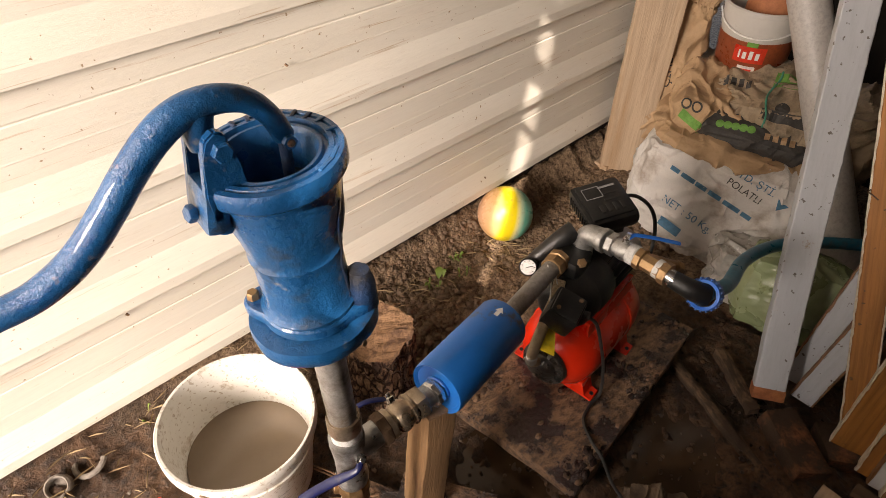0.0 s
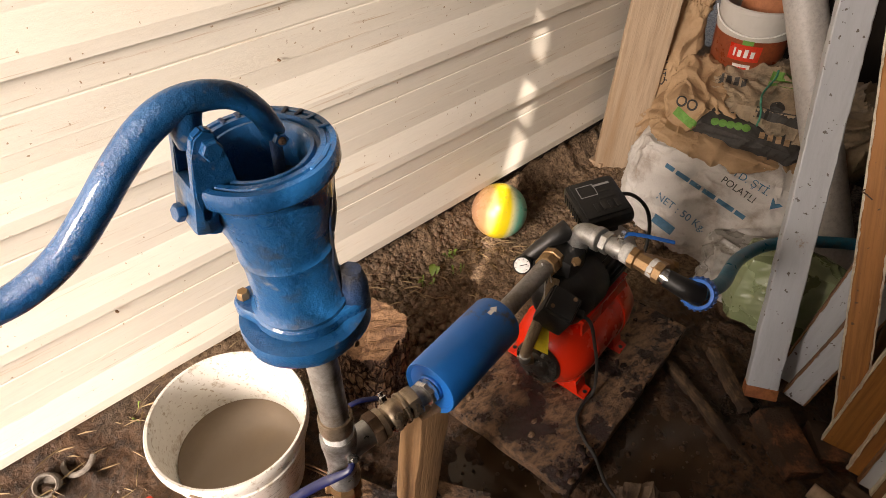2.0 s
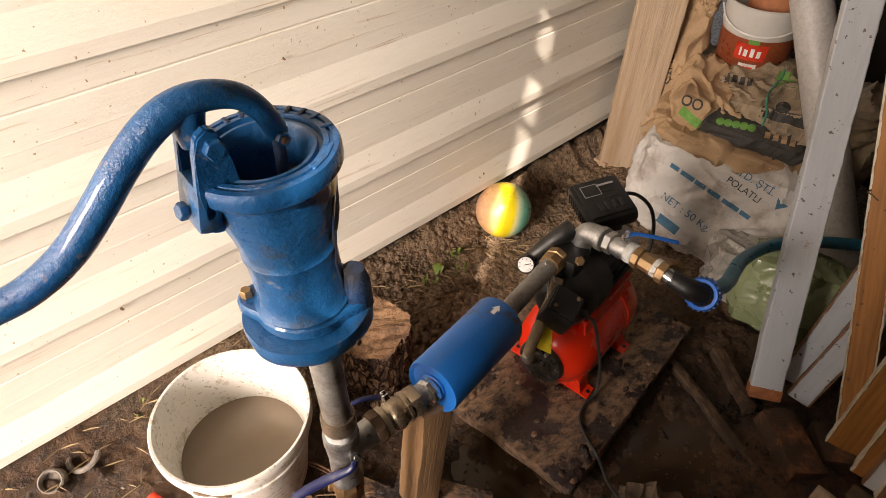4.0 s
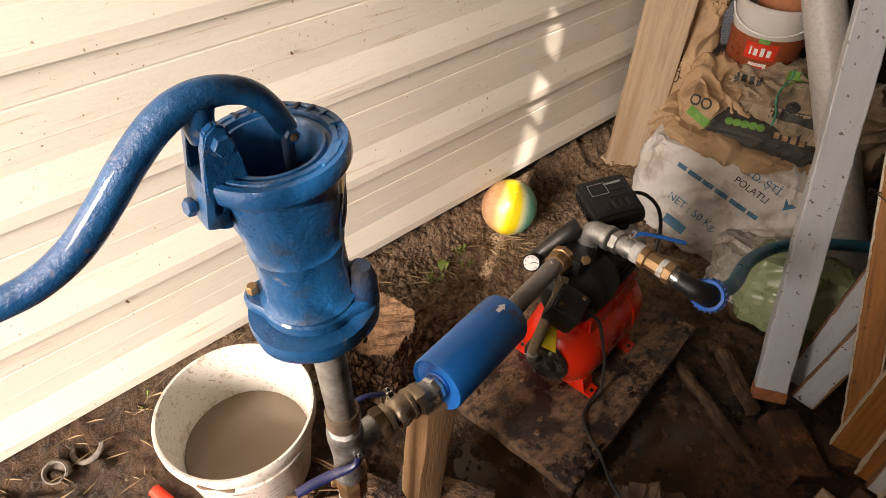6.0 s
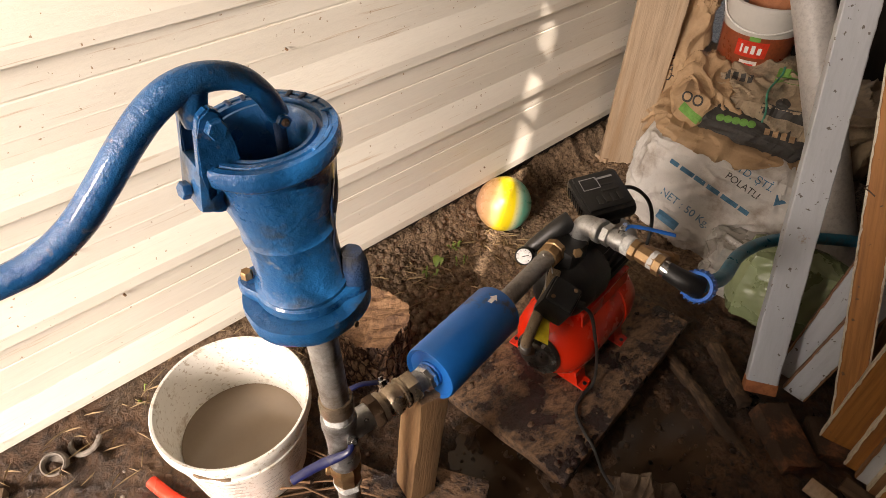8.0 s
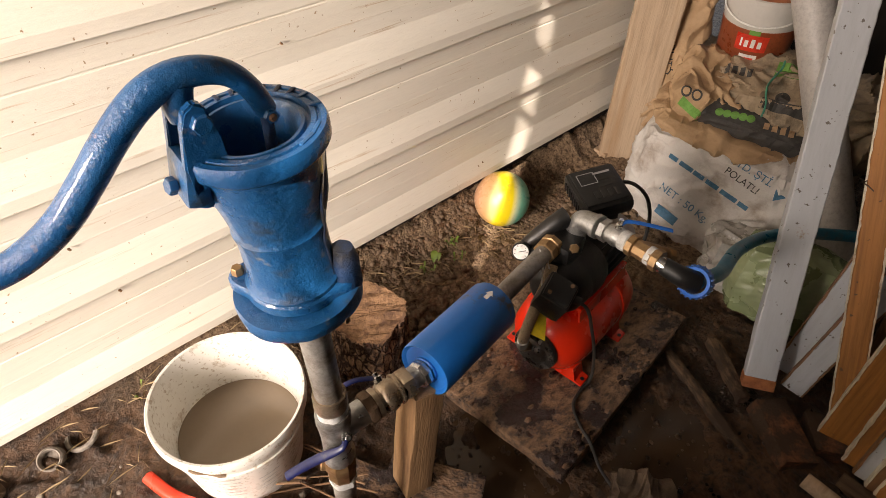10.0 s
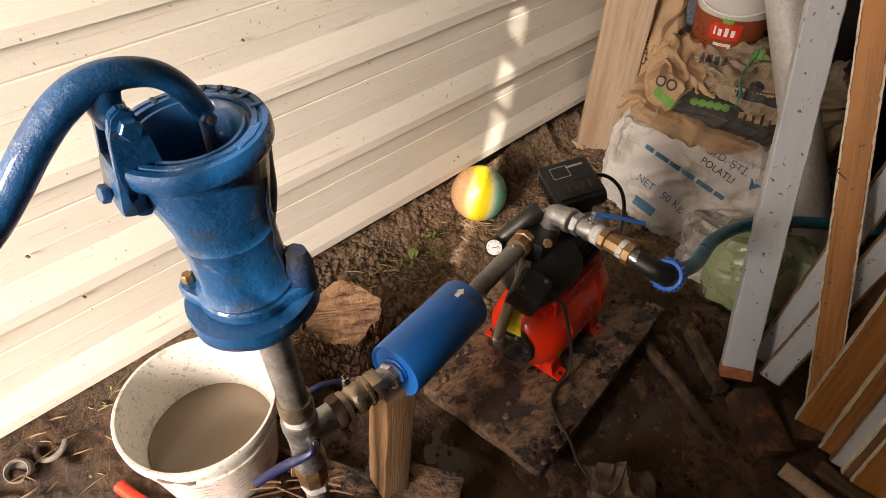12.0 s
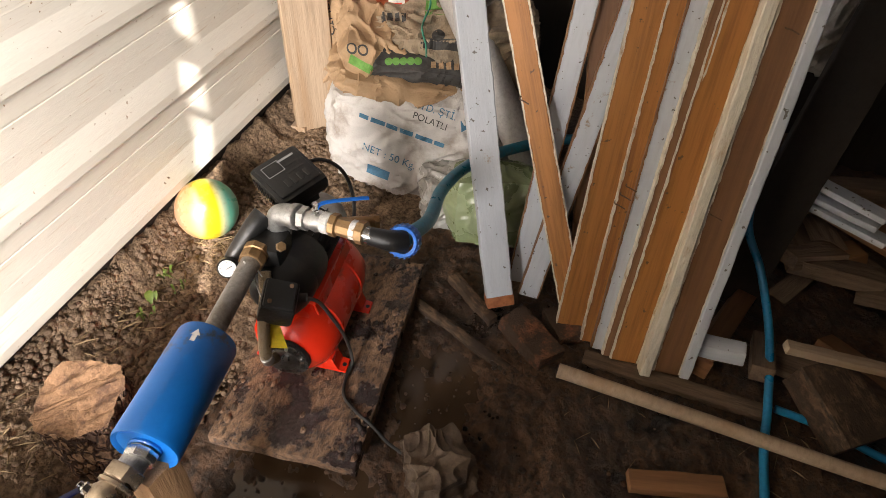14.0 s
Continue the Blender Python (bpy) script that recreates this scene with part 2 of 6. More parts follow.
# The back pail's white, greyed to paint the shadow it stands in.
M_SHADED_PAIL = mat("shaded_white_pail_plastic", (0.46, 0.44, 0.41), (0.53, 0.51, 0.47), 5, 0.45, bump=0.05, bscale=50, fine=0.02, dirt=(0.30, 0.26, 0.21), dirt_at=(0.56, 0.70), dirt_scale=12)
M_PAILWATER = mat("grey_brown_water", (0.22, 0.165, 0.115), (0.25, 0.19, 0.135), 5, 0.10, bump=0.015, bscale=14, fine=0.02, rvar=0.03)
M_PRINT = mat("grey_print", (0.30, 0.30, 0.31), (0.38, 0.38, 0.38), 10, 0.5, bump=0)
M_STEEL_DARK = mat("rusty_iron", (0.12, 0.07, 0.04), (0.2, 0.12, 0.07), 20, 0.75, metal=0.3, bump=0.4)
M_BOARD = mat("muddy_plank", (0.17, 0.092, 0.049), (0.30, 0.180, 0.104), 9, 0.6, bump=1.0, bscale=55, stretch=(0.55, 1, 1), dirt=(0.026, 0.014, 0.012), dirt_at=(0.48, 0.54), dirt_scale=9, dirt_rough=0.26, fine=0.7)
M_BOARD.node_tree.nodes["Bump"].inputs["Distance"].default_value = 0.014
M_RAW = mat("raw_pine", (0.41, 0.295, 0.195), (0.52, 0.39, 0.27), 3, 0.7, bump=0.25, bscale=70, stretch=(0.06, 1, 1), dirt=(0.36, 0.23, 0.13), dirt_at=(0.5, 0.66), dirt_scale=9, dirt_stretch=(0.07, 1, 1), fine=0.25)
M_OLDWOOD = mat("weathered_timber", (0.13, 0.082, 0.05), (0.22, 0.145, 0.09), 4, 0.75, bump=0.5, bscale=60, stretch=(0.1, 1, 1), dirt=(0.05, 0.03, 0.02), dirt_at=(0.5, 0.7), dirt_scale=8, dirt_stretch=(0.2, 1, 1), fine=0.4)
M_ORANGE = mat("orange_stained_pine", (0.38, 0.145, 0.032), (0.48, 0.205, 0.052), 3, 0.5, bump=0.15, bscale=60, stretch=(0.05, 1, 1), dirt=(0.26, 0.10, 0.03), dirt_at=(0.52, 0.62), dirt_scale=22, dirt_stretch=(0.04, 1, 1), fine=0.35, spots=(0.15, 0.08, 0.035), spot_scale=45, spot_at=(0.68, 0.72))
M_BROWN = mat("brown_stained_pine", (0.20, 0.092, 0.04), (0.29, 0.14, 0.06), 3, 0.55, bump=0.15, bscale=60, stretch=(0.05, 1, 1), dirt=(0.14, 0.065, 0.03), dirt_at=(0.5, 0.72), dirt_scale=12, dirt_stretch=(0.06, 1, 1), fine=0.25)
M_WHITEWOOD = mat("blue_white_paint", (0.46, 0.48, 0.51), (0.54, 0.56, 0.59), 4, 0.5, bump=0.12, bscale=60, stretch=(0.15, 1, 1), dirt=(0.30, 0.20, 0.13), dirt_at=(0.64, 0.70), dirt_scale=12, fine=0.1, spots=(0.14, 0.12, 0.11), spot_scale=60, spot_at=(0.665, 0.69))
M_CREAMWOOD = mat("cream_edge_paint", (0.66, 0.58, 0.44), (0.74, 0.67, 0.54), 6, 0.55, bump=0.4, bscale=50, stretch=(0.2, 1, 1), dirt=(0.40, 0.26, 0.14), dirt_at=(0.55, 0.68), dirt_scale=20, dirt_stretch=(0.3, 1, 1))
M_SPLIT = mat("split_pine", (0.36, 0.20, 0.095), (0.47, 0.29, 0.15), 4, 0.75, bump=0.5, bscale=60, stretch=(0.08, 1, 1), dirt=(0.17, 0.09, 0.045), dirt_at=(0.5, 0.62), dirt_scale=14, dirt_stretch=(0.1, 1, 1), fine=0.3)
M_BRONZE = mat("grimy_bronze_steel", (0.40, 0.31, 0.22), (0.54, 0.44, 0.33), 20, 0.32, metal=0.85, bump=0.2, dirt=(0.14, 0.10, 0.07), dirt_at=(0.5, 0.65), dirt_scale=18)
M_BARK = mat("pine_bark", (0.27, 0.14, 0.075), (0.50, 0.33, 0.21), 12, 0.9, bump=0.9, bscale=50, dirt=(0.06, 0.028, 0.018), dirt_at=(0.47, 0.54), dirt_scale=30, dirt_stretch=(1, 1, 0.35), fine=0.4)
kt = M_BARK.node_tree
kpos = kt.nodes.new("ShaderNodeTexCoord").outputs["Object"]
kmap = kt.nodes.new("ShaderNodeMapping")
kmap.inputs["Scale"].default_value = (1, 1, 0.5)
kwarp = kt.nodes.new("ShaderNodeMix")
kwarp.data_type = "RGBA"
kwarp.blend_type = "ADD"
kwarp.inputs[0].default_value = 0.03
knoise = kt.nodes.new("ShaderNodeTexNoise")
knoise.inputs["Scale"].default_value = 30
kt.links.new(kpos, knoise.inputs["Vector"])
kt.links.new(kpos, kwarp.inputs[6])
kt.links.new(knoise.outputs["Color"], kwarp.inputs[7])
kt.links.new(kwarp.outputs[2], kmap.inputs["Vector"])
kvor = kt.nodes.new("ShaderNodeTexVoronoi")
kvor.feature = "DISTANCE_TO_EDGE"
kvor.inputs["Scale"].default_value = 42
kt.links.new(kmap.outputs[0], kvor.inputs["Vector"])
plate = ramp_node(kt, kvor.outputs["Distance"], 0.03, 0.13)
kb = kt.nodes["Principled BSDF"]
kt.links.new(mix_node(kt, plate, (0.05, 0.020, 0.010), kb.inputs["Base Color"].links[0].from_socket), kb.inputs["Base Color"])
kbump = kt.nodes.new("ShaderNodeBump")
kbump.inputs["Distance"].default_value = 0.012
kt.links.new(plate, kbump.inputs["Height"])
kt.links.new(kt.nodes["Bump"].outputs[0], kbump.inputs["Normal"])
kt.links.new(kbump.outputs[0], kb.inputs["Normal"])
M_ENDGRAIN = mat("sawn_log_end", (0.24, 0.125, 0.062), (0.38, 0.22, 0.12), 12, 0.85, bump=0.9, bscale=70, fine=0.4, dirt=(0.11, 0.055, 0.03), dirt_at=(0.48, 0.60), dirt_scale=22)
M_SACK = mat("white_woven_sack", (0.56, 0.53, 0.49), (0.66, 0.63, 0.59), 5, 0.6, bump=0.35, bscale=260, fine=0.08, dirt=(0.30, 0.24, 0.19), dirt_at=(0.50, 0.68), dirt_scale=6)
M_KRAFT = mat("kraft_paper", (0.36, 0.225, 0.120), (0.47, 0.315, 0.180), 6, 0.75, bump=0.3, bscale=60, fine=0.1, dirt=(0.28, 0.17, 0.09), dirt_at=(0.52, 0.72), dirt_scale=7)
M_KRAFT_DULL = mat("grey_kraft_paper", (0.29, 0.215, 0.14), (0.37, 0.285, 0.19), 6, 0.75, bump=0.4, bscale=60, fine=0.15, dirt=(0.10, 0.085, 0.06), dirt_at=(0.5, 0.68), dirt_scale=9)
M_INK = mat("blue_ink", (0.05, 0.16, 0.26), (0.08, 0.21, 0.32), 50, 0.7, bump=0)
M_INK_DARK = mat("dark_ink", (0.03, 0.028, 0.026), (0.06, 0.055, 0.05), 30, 0.7, bump=0)
M_INK_GREEN = mat("green_ink", (0.10, 0.26, 0.045), (0.15, 0.34, 0.07), 30, 0.7, bump=0)
M_TWINE = mat("green_twine", (0.03, 0.20, 0.13), (0.05, 0.28, 0.19), 60, 0.6, bump=0.2)
M_BAG = mat("green_thin_plastic", (0.26, 0.33, 0.15), (0.38, 0.43, 0.26), 5, 0.28, bump=0.2, bscale=25, trans=0.25, fine=0.05, dirt=(0.45, 0.42, 0.36), dirt_at=(0.55, 0.75))
M_CLEARBAG = mat("dirty_clear_plastic", (0.42, 0.40, 0.37), (0.52, 0.50, 0.46), 6, 0.3, bump=0.2, bscale=30, trans=0.15, dirt=(0.2, 0.16, 0.12), dirt_at=(0.52, 0.7), dirt_scale=9)
M_RAG = mat("muddy_rag", (0.09, 0.058, 0.034), (0.17, 0.12, 0.08), 14, 0.7, bump=0.5, bscale=60, dirt=(0.05, 0.03, 0.02), dirt_at=(0.5, 0.65), dirt_scale=10)
M_PVC = mat("grey_white_pvc", (0.40, 0.375, 0.35), (0.47, 0.445, 0.42), 4, 0.4, bump=0.03, dirt=(0.33, 0.28, 0.24), dirt_at=(0.55, 0.8), dirt_scale=5)
M_HOSE = mat("blue_poly_pipe", (0.015, 0.15, 0.24), (0.02, 0.20, 0.31), 6, 0.4, bump=0.05, dirt=(0.12, 0.13, 0.13), dirt_at=(0.55, 0.75), dirt_scale=10)
M_HOSE2 = mat("bright_blue_pipe", (0.01, 0.17, 0.34), (0.015, 0.22, 0.42), 6, 0.35, bump=0.03, dirt=(0.08, 0.12, 0.2), dirt_at=(0.6, 0.75))
M_REDHOSE = mat("red_hose", (0.68, 0.045, 0.02), (0.75, 0.06, 0.03), 8, 0.28, bump=0.05, fine=0.03, dirt=(0.35, 0.04, 0.03), dirt_at=(0.6, 0.75))
M_BRICK = mat("red_brick", (0.26, 0.095, 0.042), (0.36, 0.14, 0.062), 14, 0.8, bump=0.8, bscale=70, dirt=(0.055, 0.030, 0.016), dirt_at=(0.36, 0.52), dirt_scale=9, fine=0.6)
M_BARE = mat("bare_red_wood", (0.34, 0.11, 0.04), (0.44, 0.16, 0.06), 20, 0.8, bump=0.5, bscale=60, fine=0.4)
M_MUDWOOD = mat("mud_caked_wood", (0.10, 0.058, 0.030), (0.19, 0.115, 0.066), 10, 0.75, bump=1.0, bscale=60, stretch=(0.4, 1, 1), dirt=(0.045, 0.025, 0.013), dirt_at=(0.42, 0.55), dirt_scale=14, fine=0.7)
M_FLANGE = mat("grimy_cast_flange", (0.07, 0.065, 0.06), (0.13, 0.12, 0.11), 30, 0.32, metal=0.75, bump=0.3, bscale=90, dirt=(0.05, 0.035, 0.025), dirt_at=(0.5, 0.65), dirt_scale=25)
M_STONE = mat("grey_stone", (0.20, 0.17, 0.14), (0.30, 0.26, 0.22), 12, 0.85, bump=0.5, bscale=80, dirt=(0.10, 0.075, 0.055), dirt_at=(0.5, 0.65))
M_LEAF = mat("green_leaf", (0.12, 0.20, 0.03), (0.22, 0.30, 0.05), 20, 0.5, bump=0.1)
M_STRAW = mat("dry_straw", (0.30, 0.21, 0.11), (0.42, 0.31, 0.17), 30, 0.8, bump=0.1)
M_TWIG = mat("dry_bark_strip", (0.16, 0.085, 0.045), (0.32, 0.19, 0.10), 20, 0.85, bump=0.6, stretch=(1, 1, 0.2))
M_TERRA = mat("terracotta", (0.38, 0.14, 0.06), (0.45, 0.18, 0.085), 6, 0.75, bump=0.1)
M_LABEL = mat("brown_red_label", (0.20, 0.045, 0.018), (0.30, 0.07, 0.025), 12, 0.35, bump=0)
M_LABEL_RED = mat("red_label", (0.60, 0.03, 0.015), (0.66, 0.05, 0.02), 12, 0.35, bump=0)
M_WHITE = mat("white_print", (0.72, 0.71, 0.68), (0.78, 0.77, 0.74), 12, 0.4, bump=0)
M_YELLOW = mat("yellow_tag", (0.75, 0.55, 0.02), (0.82, 0.62, 0.04), 20, 0.45, bump=0)
M_STEELBRAID = mat("steel_braid", (0.36, 0.27, 0.17), (0.50, 0.39, 0.26), 80, 0.4, metal=0.6, bump=0.9, bscale=300)
# Near-black so the store's depth reads as shade; also on unseen light blockers.
M_SHADEWALL = mat("shade_dark_boards", (0.022, 0.015, 0.011), (0.034, 0.024, 0.017), 3, 0.8, bump=0.3, bscale=40, stretch=(1, 1, 0.1))
M_ROOF = mat("unseen_roof_sheet", (0.10, 0.085, 0.07), (0.15, 0.13, 0.11), 3, 0.7, bump=0.2)
M_GREYPLASTIC = mat("grey_fan_cover", (0.40, 0.37, 0.34), (0.48, 0.45, 0.42), 10, 0.45, bump=0.05, dirt=(0.25, 0.2, 0.16), dirt_at=(0.5, 0.7))

# the ball: orange, yellow and teal bands with soft borders, paler between yellow and teal
M_BALL = mat("striped_ball_vinyl", (0.80, 0.40, 0.12), (0.82, 0.46, 0.16), 6, 0.35, bump=0.03, fine=0.02)
bt = M_BALL.node_tree
sep = bt.nodes.new("ShaderNodeSeparateXYZ")
bt.links.new(bt.nodes.new("ShaderNodeTexCoord").outputs["Object"], sep.inputs[0])
rampn = bt.nodes.new("ShaderNodeValToRGB")
band = bt.nodes.new("ShaderNodeMapRange")
band.inputs[1].default_value, band.inputs[2].default_value = -0.1, 0.1
bt.links.new(sep.outputs[0], band.inputs[0])
bt.links.new(band.outputs[0], rampn.inputs[0])
stops = [(0.0, (0.62, 0.34, 0.20)), (0.26, (0.70, 0.42, 0.16)), (0.34, (0.80, 0.60, 0.02)), (0.52, (0.80, 0.64, 0.02)), (0.58, (0.74, 0.70, 0.30)), (0.64, (0.45, 0.60, 0.40)), (0.72, (0.12, 0.48, 0.34)), (0.92, (0.10, 0.44, 0.32)), (1.0, (0.5, 0.4, 0.1))]
while len(rampn.color_ramp.elements) < len(stops):
    rampn.color_ramp.elements.new(0.5)
for e, (p, c) in zip(rampn.color_ramp.elements, stops):
    e.position, e.color = p, (*c, 1)
bt.links.new(mix_node(bt, ramp_node(bt, noise_node(bt, sep.inputs[0].links[0].from_socket, 60, 6, 0.7), 0.55, 0.9), rampn.outputs[0], (0.35, 0.26, 0.14)), bt.nodes["Principled BSDF"].inputs["Base Color"])

# ---- structure ----
WALL_M = pose(0.03, 1.12, 0, 0, -0.6, 5.0)     # x along the wall, -y towards the yard
PERIOD, RIB0 = 0.2715, 0.204
wall_north = tagged(new("wall_north"), "cream painted metal siding wall with horizontal ribs", "wall", kind="structure")
wall_north.matrix_world = WALL_M


def siding_panel(z0, top):
    """One course: an underside lip, the ridge, the slope back and the flat with its seam."""
    prof = [(-0.006, z0 + 0.003), (0.019, z0 + 0.001), (0.0205, z0 + 0.003), (0.0205, z0 + 0.030), (0.0195, z0 + 0.033), (0.0015, z0 + 0.092), (0.0, z0 + 0.096), (0.0, z0 + 0.140), (0.0007, z0 + 0.142), (0.0, z0 + 0.145), (0.0, z0 + 0.206),
            (-0.002, z0 + 0.2075), (-0.002, z0 + 0.2095), (0.0, z0 + 0.213), (0.0, top - 0.006), (-0.004, top - 0.001)]
    prof += [(-0.05, prof[-1][1]), (-0.05, z0 - 0.003)]
    bm = bmesh.new()
    cols = []
    n = 60
    for i in range(n + 1):
        x = -2.3 + 4.9 * i / n
        cols.append([bm.verts.new((x, -d + 0.0012 * noise.noise((x * 3, z * 5, 0.3)), z + 0.0012 * noise.noise((x * 2, z * 9, 4.1)))) for d, z in prof])
    for a, b in zip(cols, cols[1:]):
        for k in range(len(prof)):
            j = (k + 1) % len(prof)
            bm.faces.new((a[k], b[k], b[j], a[j]))
    bm.faces.new(cols[0])
    bm.faces.new(list(reversed(cols[-1])))
    return bm


for k in range(8):
    z0 = RIB0 + PERIOD * k
    ob = new("panel", mesh_of("panel", siding_panel(z0, z0 + PERIOD), M_SIDING, False))
    ob.parent = wall_north

def slab(name, pts, z0, z1, material, label, category):
    bm = bmesh.new()
    lo = [bm.verts.new((x, y, z0)) for x, y in pts]
    hi = [bm.verts.new((x, y, z1)) for x, y in pts]
    bm.faces.new(lo)
    bm.faces.new(hi)
    for i in range(len(pts)):
        j = (i + 1) % len(pts)
        bm.faces.new((lo[i], lo[j], hi[j], hi[i]))
    return solo(name, bm, material, label, category, kind="structure", smooth=False)


# unseen roof added to block the sun: two sheets, a narrow gap bridged by battens; the sun falls through the gap
ROOF_Z = 2.60
SLIT_O, SLIT_D = Vector((-0.611, -0.238)), Vector((0.839, 0.544))
SLIT_N = Vector((-SLIT_D.y, SLIT_D.x))


def at_slit(along, across):
    p = SLIT_O + SLIT_D * along + SLIT_N * across
    return (p.x, p.y)


slab("roof_sheet_a", [at_slit(-3.4, -0.020), at_slit(3.9, -0.020), at_slit(3.9, -4.4), at_slit(-3.4, -4.4)], ROOF_Z, ROOF_Z + 0.02, M_ROOF, "unseen dark sheet roof added to block the sun", "roof")
slab("roof_sheet_b", [at_slit(-3.4, 0.020), at_slit(3.9, 0.020), at_slit(3.9, 3.2), at_slit(-3.4, 3.2)], ROOF_Z, ROOF_Z + 0.02, M_ROOF, "unseen dark sheet roof added to block the sun", "roof")
for s0, s1 in ((-3.4, -0.68), (0.25, 0.27), (0.440, 0.525), (0.665, 0.745), (0.98, 1.01), (1.25, 3.9)):
    slab("roof_batten", [at_slit(s0, -0.06), at_slit(s1, -0.06), at_slit(s1, 0.06), at_slit(s0, 0.06)], ROOF_Z + 0.022, ROOF_Z + 0.045, M_ROOF, "unseen dark batten added across the roof gap to break the sun streak", "roof")
# Back wall of the store, its deep shade put into the colour.
slab("wall_east", [(2.75, -2.0), (2.85, -2.0), (2.85, 1.17), (2.75, 1.17)], -0.1, 2.55, M_SHADEWALL, "board wall behind the stored timber, near-black for the shade there", "wall")
# Three walls outside the view, added to keep light off timber and scrap.
slab("wall_south", [(-0.5, -1.6), (2.85, -1.6), (2.85, -1.5), (-0.5, -1.5)], -0.1, 2.55, M_SHADEWALL, "unseen dark wall added to keep sky light off the store", "wall")
slab("wall_west", [(-0.60, -1.5), (-0.52, -1.5), (-0.52, 0.21), (-0.60, 0.21)], -0.1, 1.85, M_SHADEWALL, "unseen dark wall added to block the west light", "wall")
slab("wall_partition", [(0.58, -1.5), (0.63, -1.5), (0.63, -0.66), (0.58, -0.66)], -0.1, 2.55, M_SHADEWALL, "unseen dark partition added to shade the scrap heap", "wall")
# Made-up backing that stops light from under and above the siding.
base = slab("wall_base", [(-2.3, 0.035), (2.6, 0.035), (2.6, 0.14), (-2.3, 0.14)], -0.2, 2.59, M_SHADEWALL, "dark backing added behind the siding to block light", "wall")
base.matrix_world = WALL_M

# the ground: one sheet, fine near the pump, reaching the horizon
def ground():
    def spread(lo, hi, n):
        inner = [lo + (hi - lo) * i / n for i in range(n + 1)]
        steps = [0.05 * 1.7 ** k for k in range(14)]
        out, acc = [], 0.0
        for s in steps:
            acc += s
            out.append(acc)
        return [lo - a for a in reversed(out)] + inner + [hi + a for a in out]

    xs, ys = spread(-0.7, 2.4, 330), spread(-1.1, 1.35, 270)
    verts, faces = [], []
    for y in ys:
        for x in xs:
            near = S(6.0, 1.5, math.hypot(x - 0.8, y - 0.3))
            p = Vector((x, y, 0))
            h = 0.020 * noise.fractal(p * 3.1, 1.0, 2.1, 4) + 0.012 * noise.fractal(p * 17, 0.8, 2.0, 5)
            clod = (max(0.0, noise.noise(p * 26 + Vector((5, 2, 1)))) * 0.016 + max(0.0, noise.noise(p * 55 + Vector((1, 7, 3)))) * 0.010) * (0.8 + 0.6 * S(0.65, 1.0, y))
            puddle = -0.028 * S(0.30, 0.06, math.hypot((x - 0.60) / 0.9, (y - 0.34) / 1.2)) - 0.024 * S(0.24, 0.05, math.hypot((x - 1.02) / 1.3, y - 0.22)) - 0.03 * S(0.2, 0.05, math.hypot(x - 0.72, (y - 0.85) / 0.7))
            verts.append((x, y, (gz(x, y) + h + clod + puddle) * near - 0.05 * (1 - near)))
    w = len(xs)
    for j in range(len(ys) - 1):
        for i in range(w - 1):
            faces.append((j * w + i, j * w + i + 1, (j + 1) * w + i + 1, (j + 1) * w + i))
    me = bpy.data.meshes.new("ground")
    me.from_pydata(verts, [], faces)
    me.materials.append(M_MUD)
    me.shade_smooth()
    return tagged(new("ground", me), "dark wet trampled mud with clods and shallow puddles", "ground", kind="structure")


ground()
bm = bmesh.new()
bmesh.ops.create_grid(bm, x_segments=2, y_segments=2, size=0.5, matrix=pose(0.82, 0.30, -0.014) @ Matrix.Diagonal((1.1, 0.95, 1, 1)))
solo("puddle", bm, M_WATER, "shallow brown puddle standing in the mud", "water", kind="structure")

# ---- hand pump ----
PX, PY = 0.205, 0.474
UP = 0.034
PM_ = pose(PX, PY, 0.9 + UP, -0.8, -4.0, 0) @ pose(0, 0, -0.9)
pump = thing("hand_pump", (PX, PY, 0.86), "blue painted cast-iron hand pump with a curved handle on a standpipe", "hand pump")
body = part("body", lathe(bmesh.new(), [(0.030, 0.900), (0.058, 0.902), (0.060, 0.910), (0.0560, 0.916), (0.0545, 0.930), (0.0535, 0.950), (0.0530, 0.978), (0.0545, 0.990), (0.0560, 0.997), (0.0540, 1.001), (0.0545, 1.010), (0.0600, 1.040), (0.0665, 1.070), (0.0700, 1.092), (0.0730, 1.101),
             (0.0785, 1.104), (0.0805, 1.108), (0.0805, 1.122), (0.0785, 1.127), (0.0725, 1.1275), (0.0715, 1.1250), (0.0690, 1.1250), (0.0680, 1.1275), (0.0625, 1.1275), (0.0610, 1.1200), (0.0570, 1.1195), (0.0555, 1.125), (0.0520, 1.125), (0.0490, 1.120), (0.0440, 1.105), (0.0420, 1.06), (0.041, 0.98), (0.0, 0.975)], PM_, 56, 0.02), M_BLUE, pump)
for a in (-62, -46, -8, 12, 26, 40, 54, 68, 82, 96):
    bmx = bmesh.new()
    wide = a < -40
    block(bmx, PM_ @ pose(0, 0, 1.1265, 0, 0, a) @ pose(0.0705, 0, 0), 0.005 if wide else 0.013, 0.024 if wide else 0.005, 0.005, 0.0015)
    part("raised_mark", bmx, M_BLUE if a < 20 else M_BLUE_DARK, pump)
seam_pts = [PM_ @ Vector((r * math.cos(radians(a)), r * math.sin(radians(a)), z)) for r, a, z in ((0.0550, -52, 0.912), (0.0540, -49, 0.940), (0.0535, -51, 0.972), (0.0565, -48, 0.997), (0.0600, -50, 1.036), (0.0665, -49, 1.070))]
part("seam", sweep(bmesh.new(), curve_pts(seam_pts, 8), lambda u: 0.0022 + 0.0012 * noise.noise((u * 14, 0, 0)), 8), M_BLUE_DARK, pump)
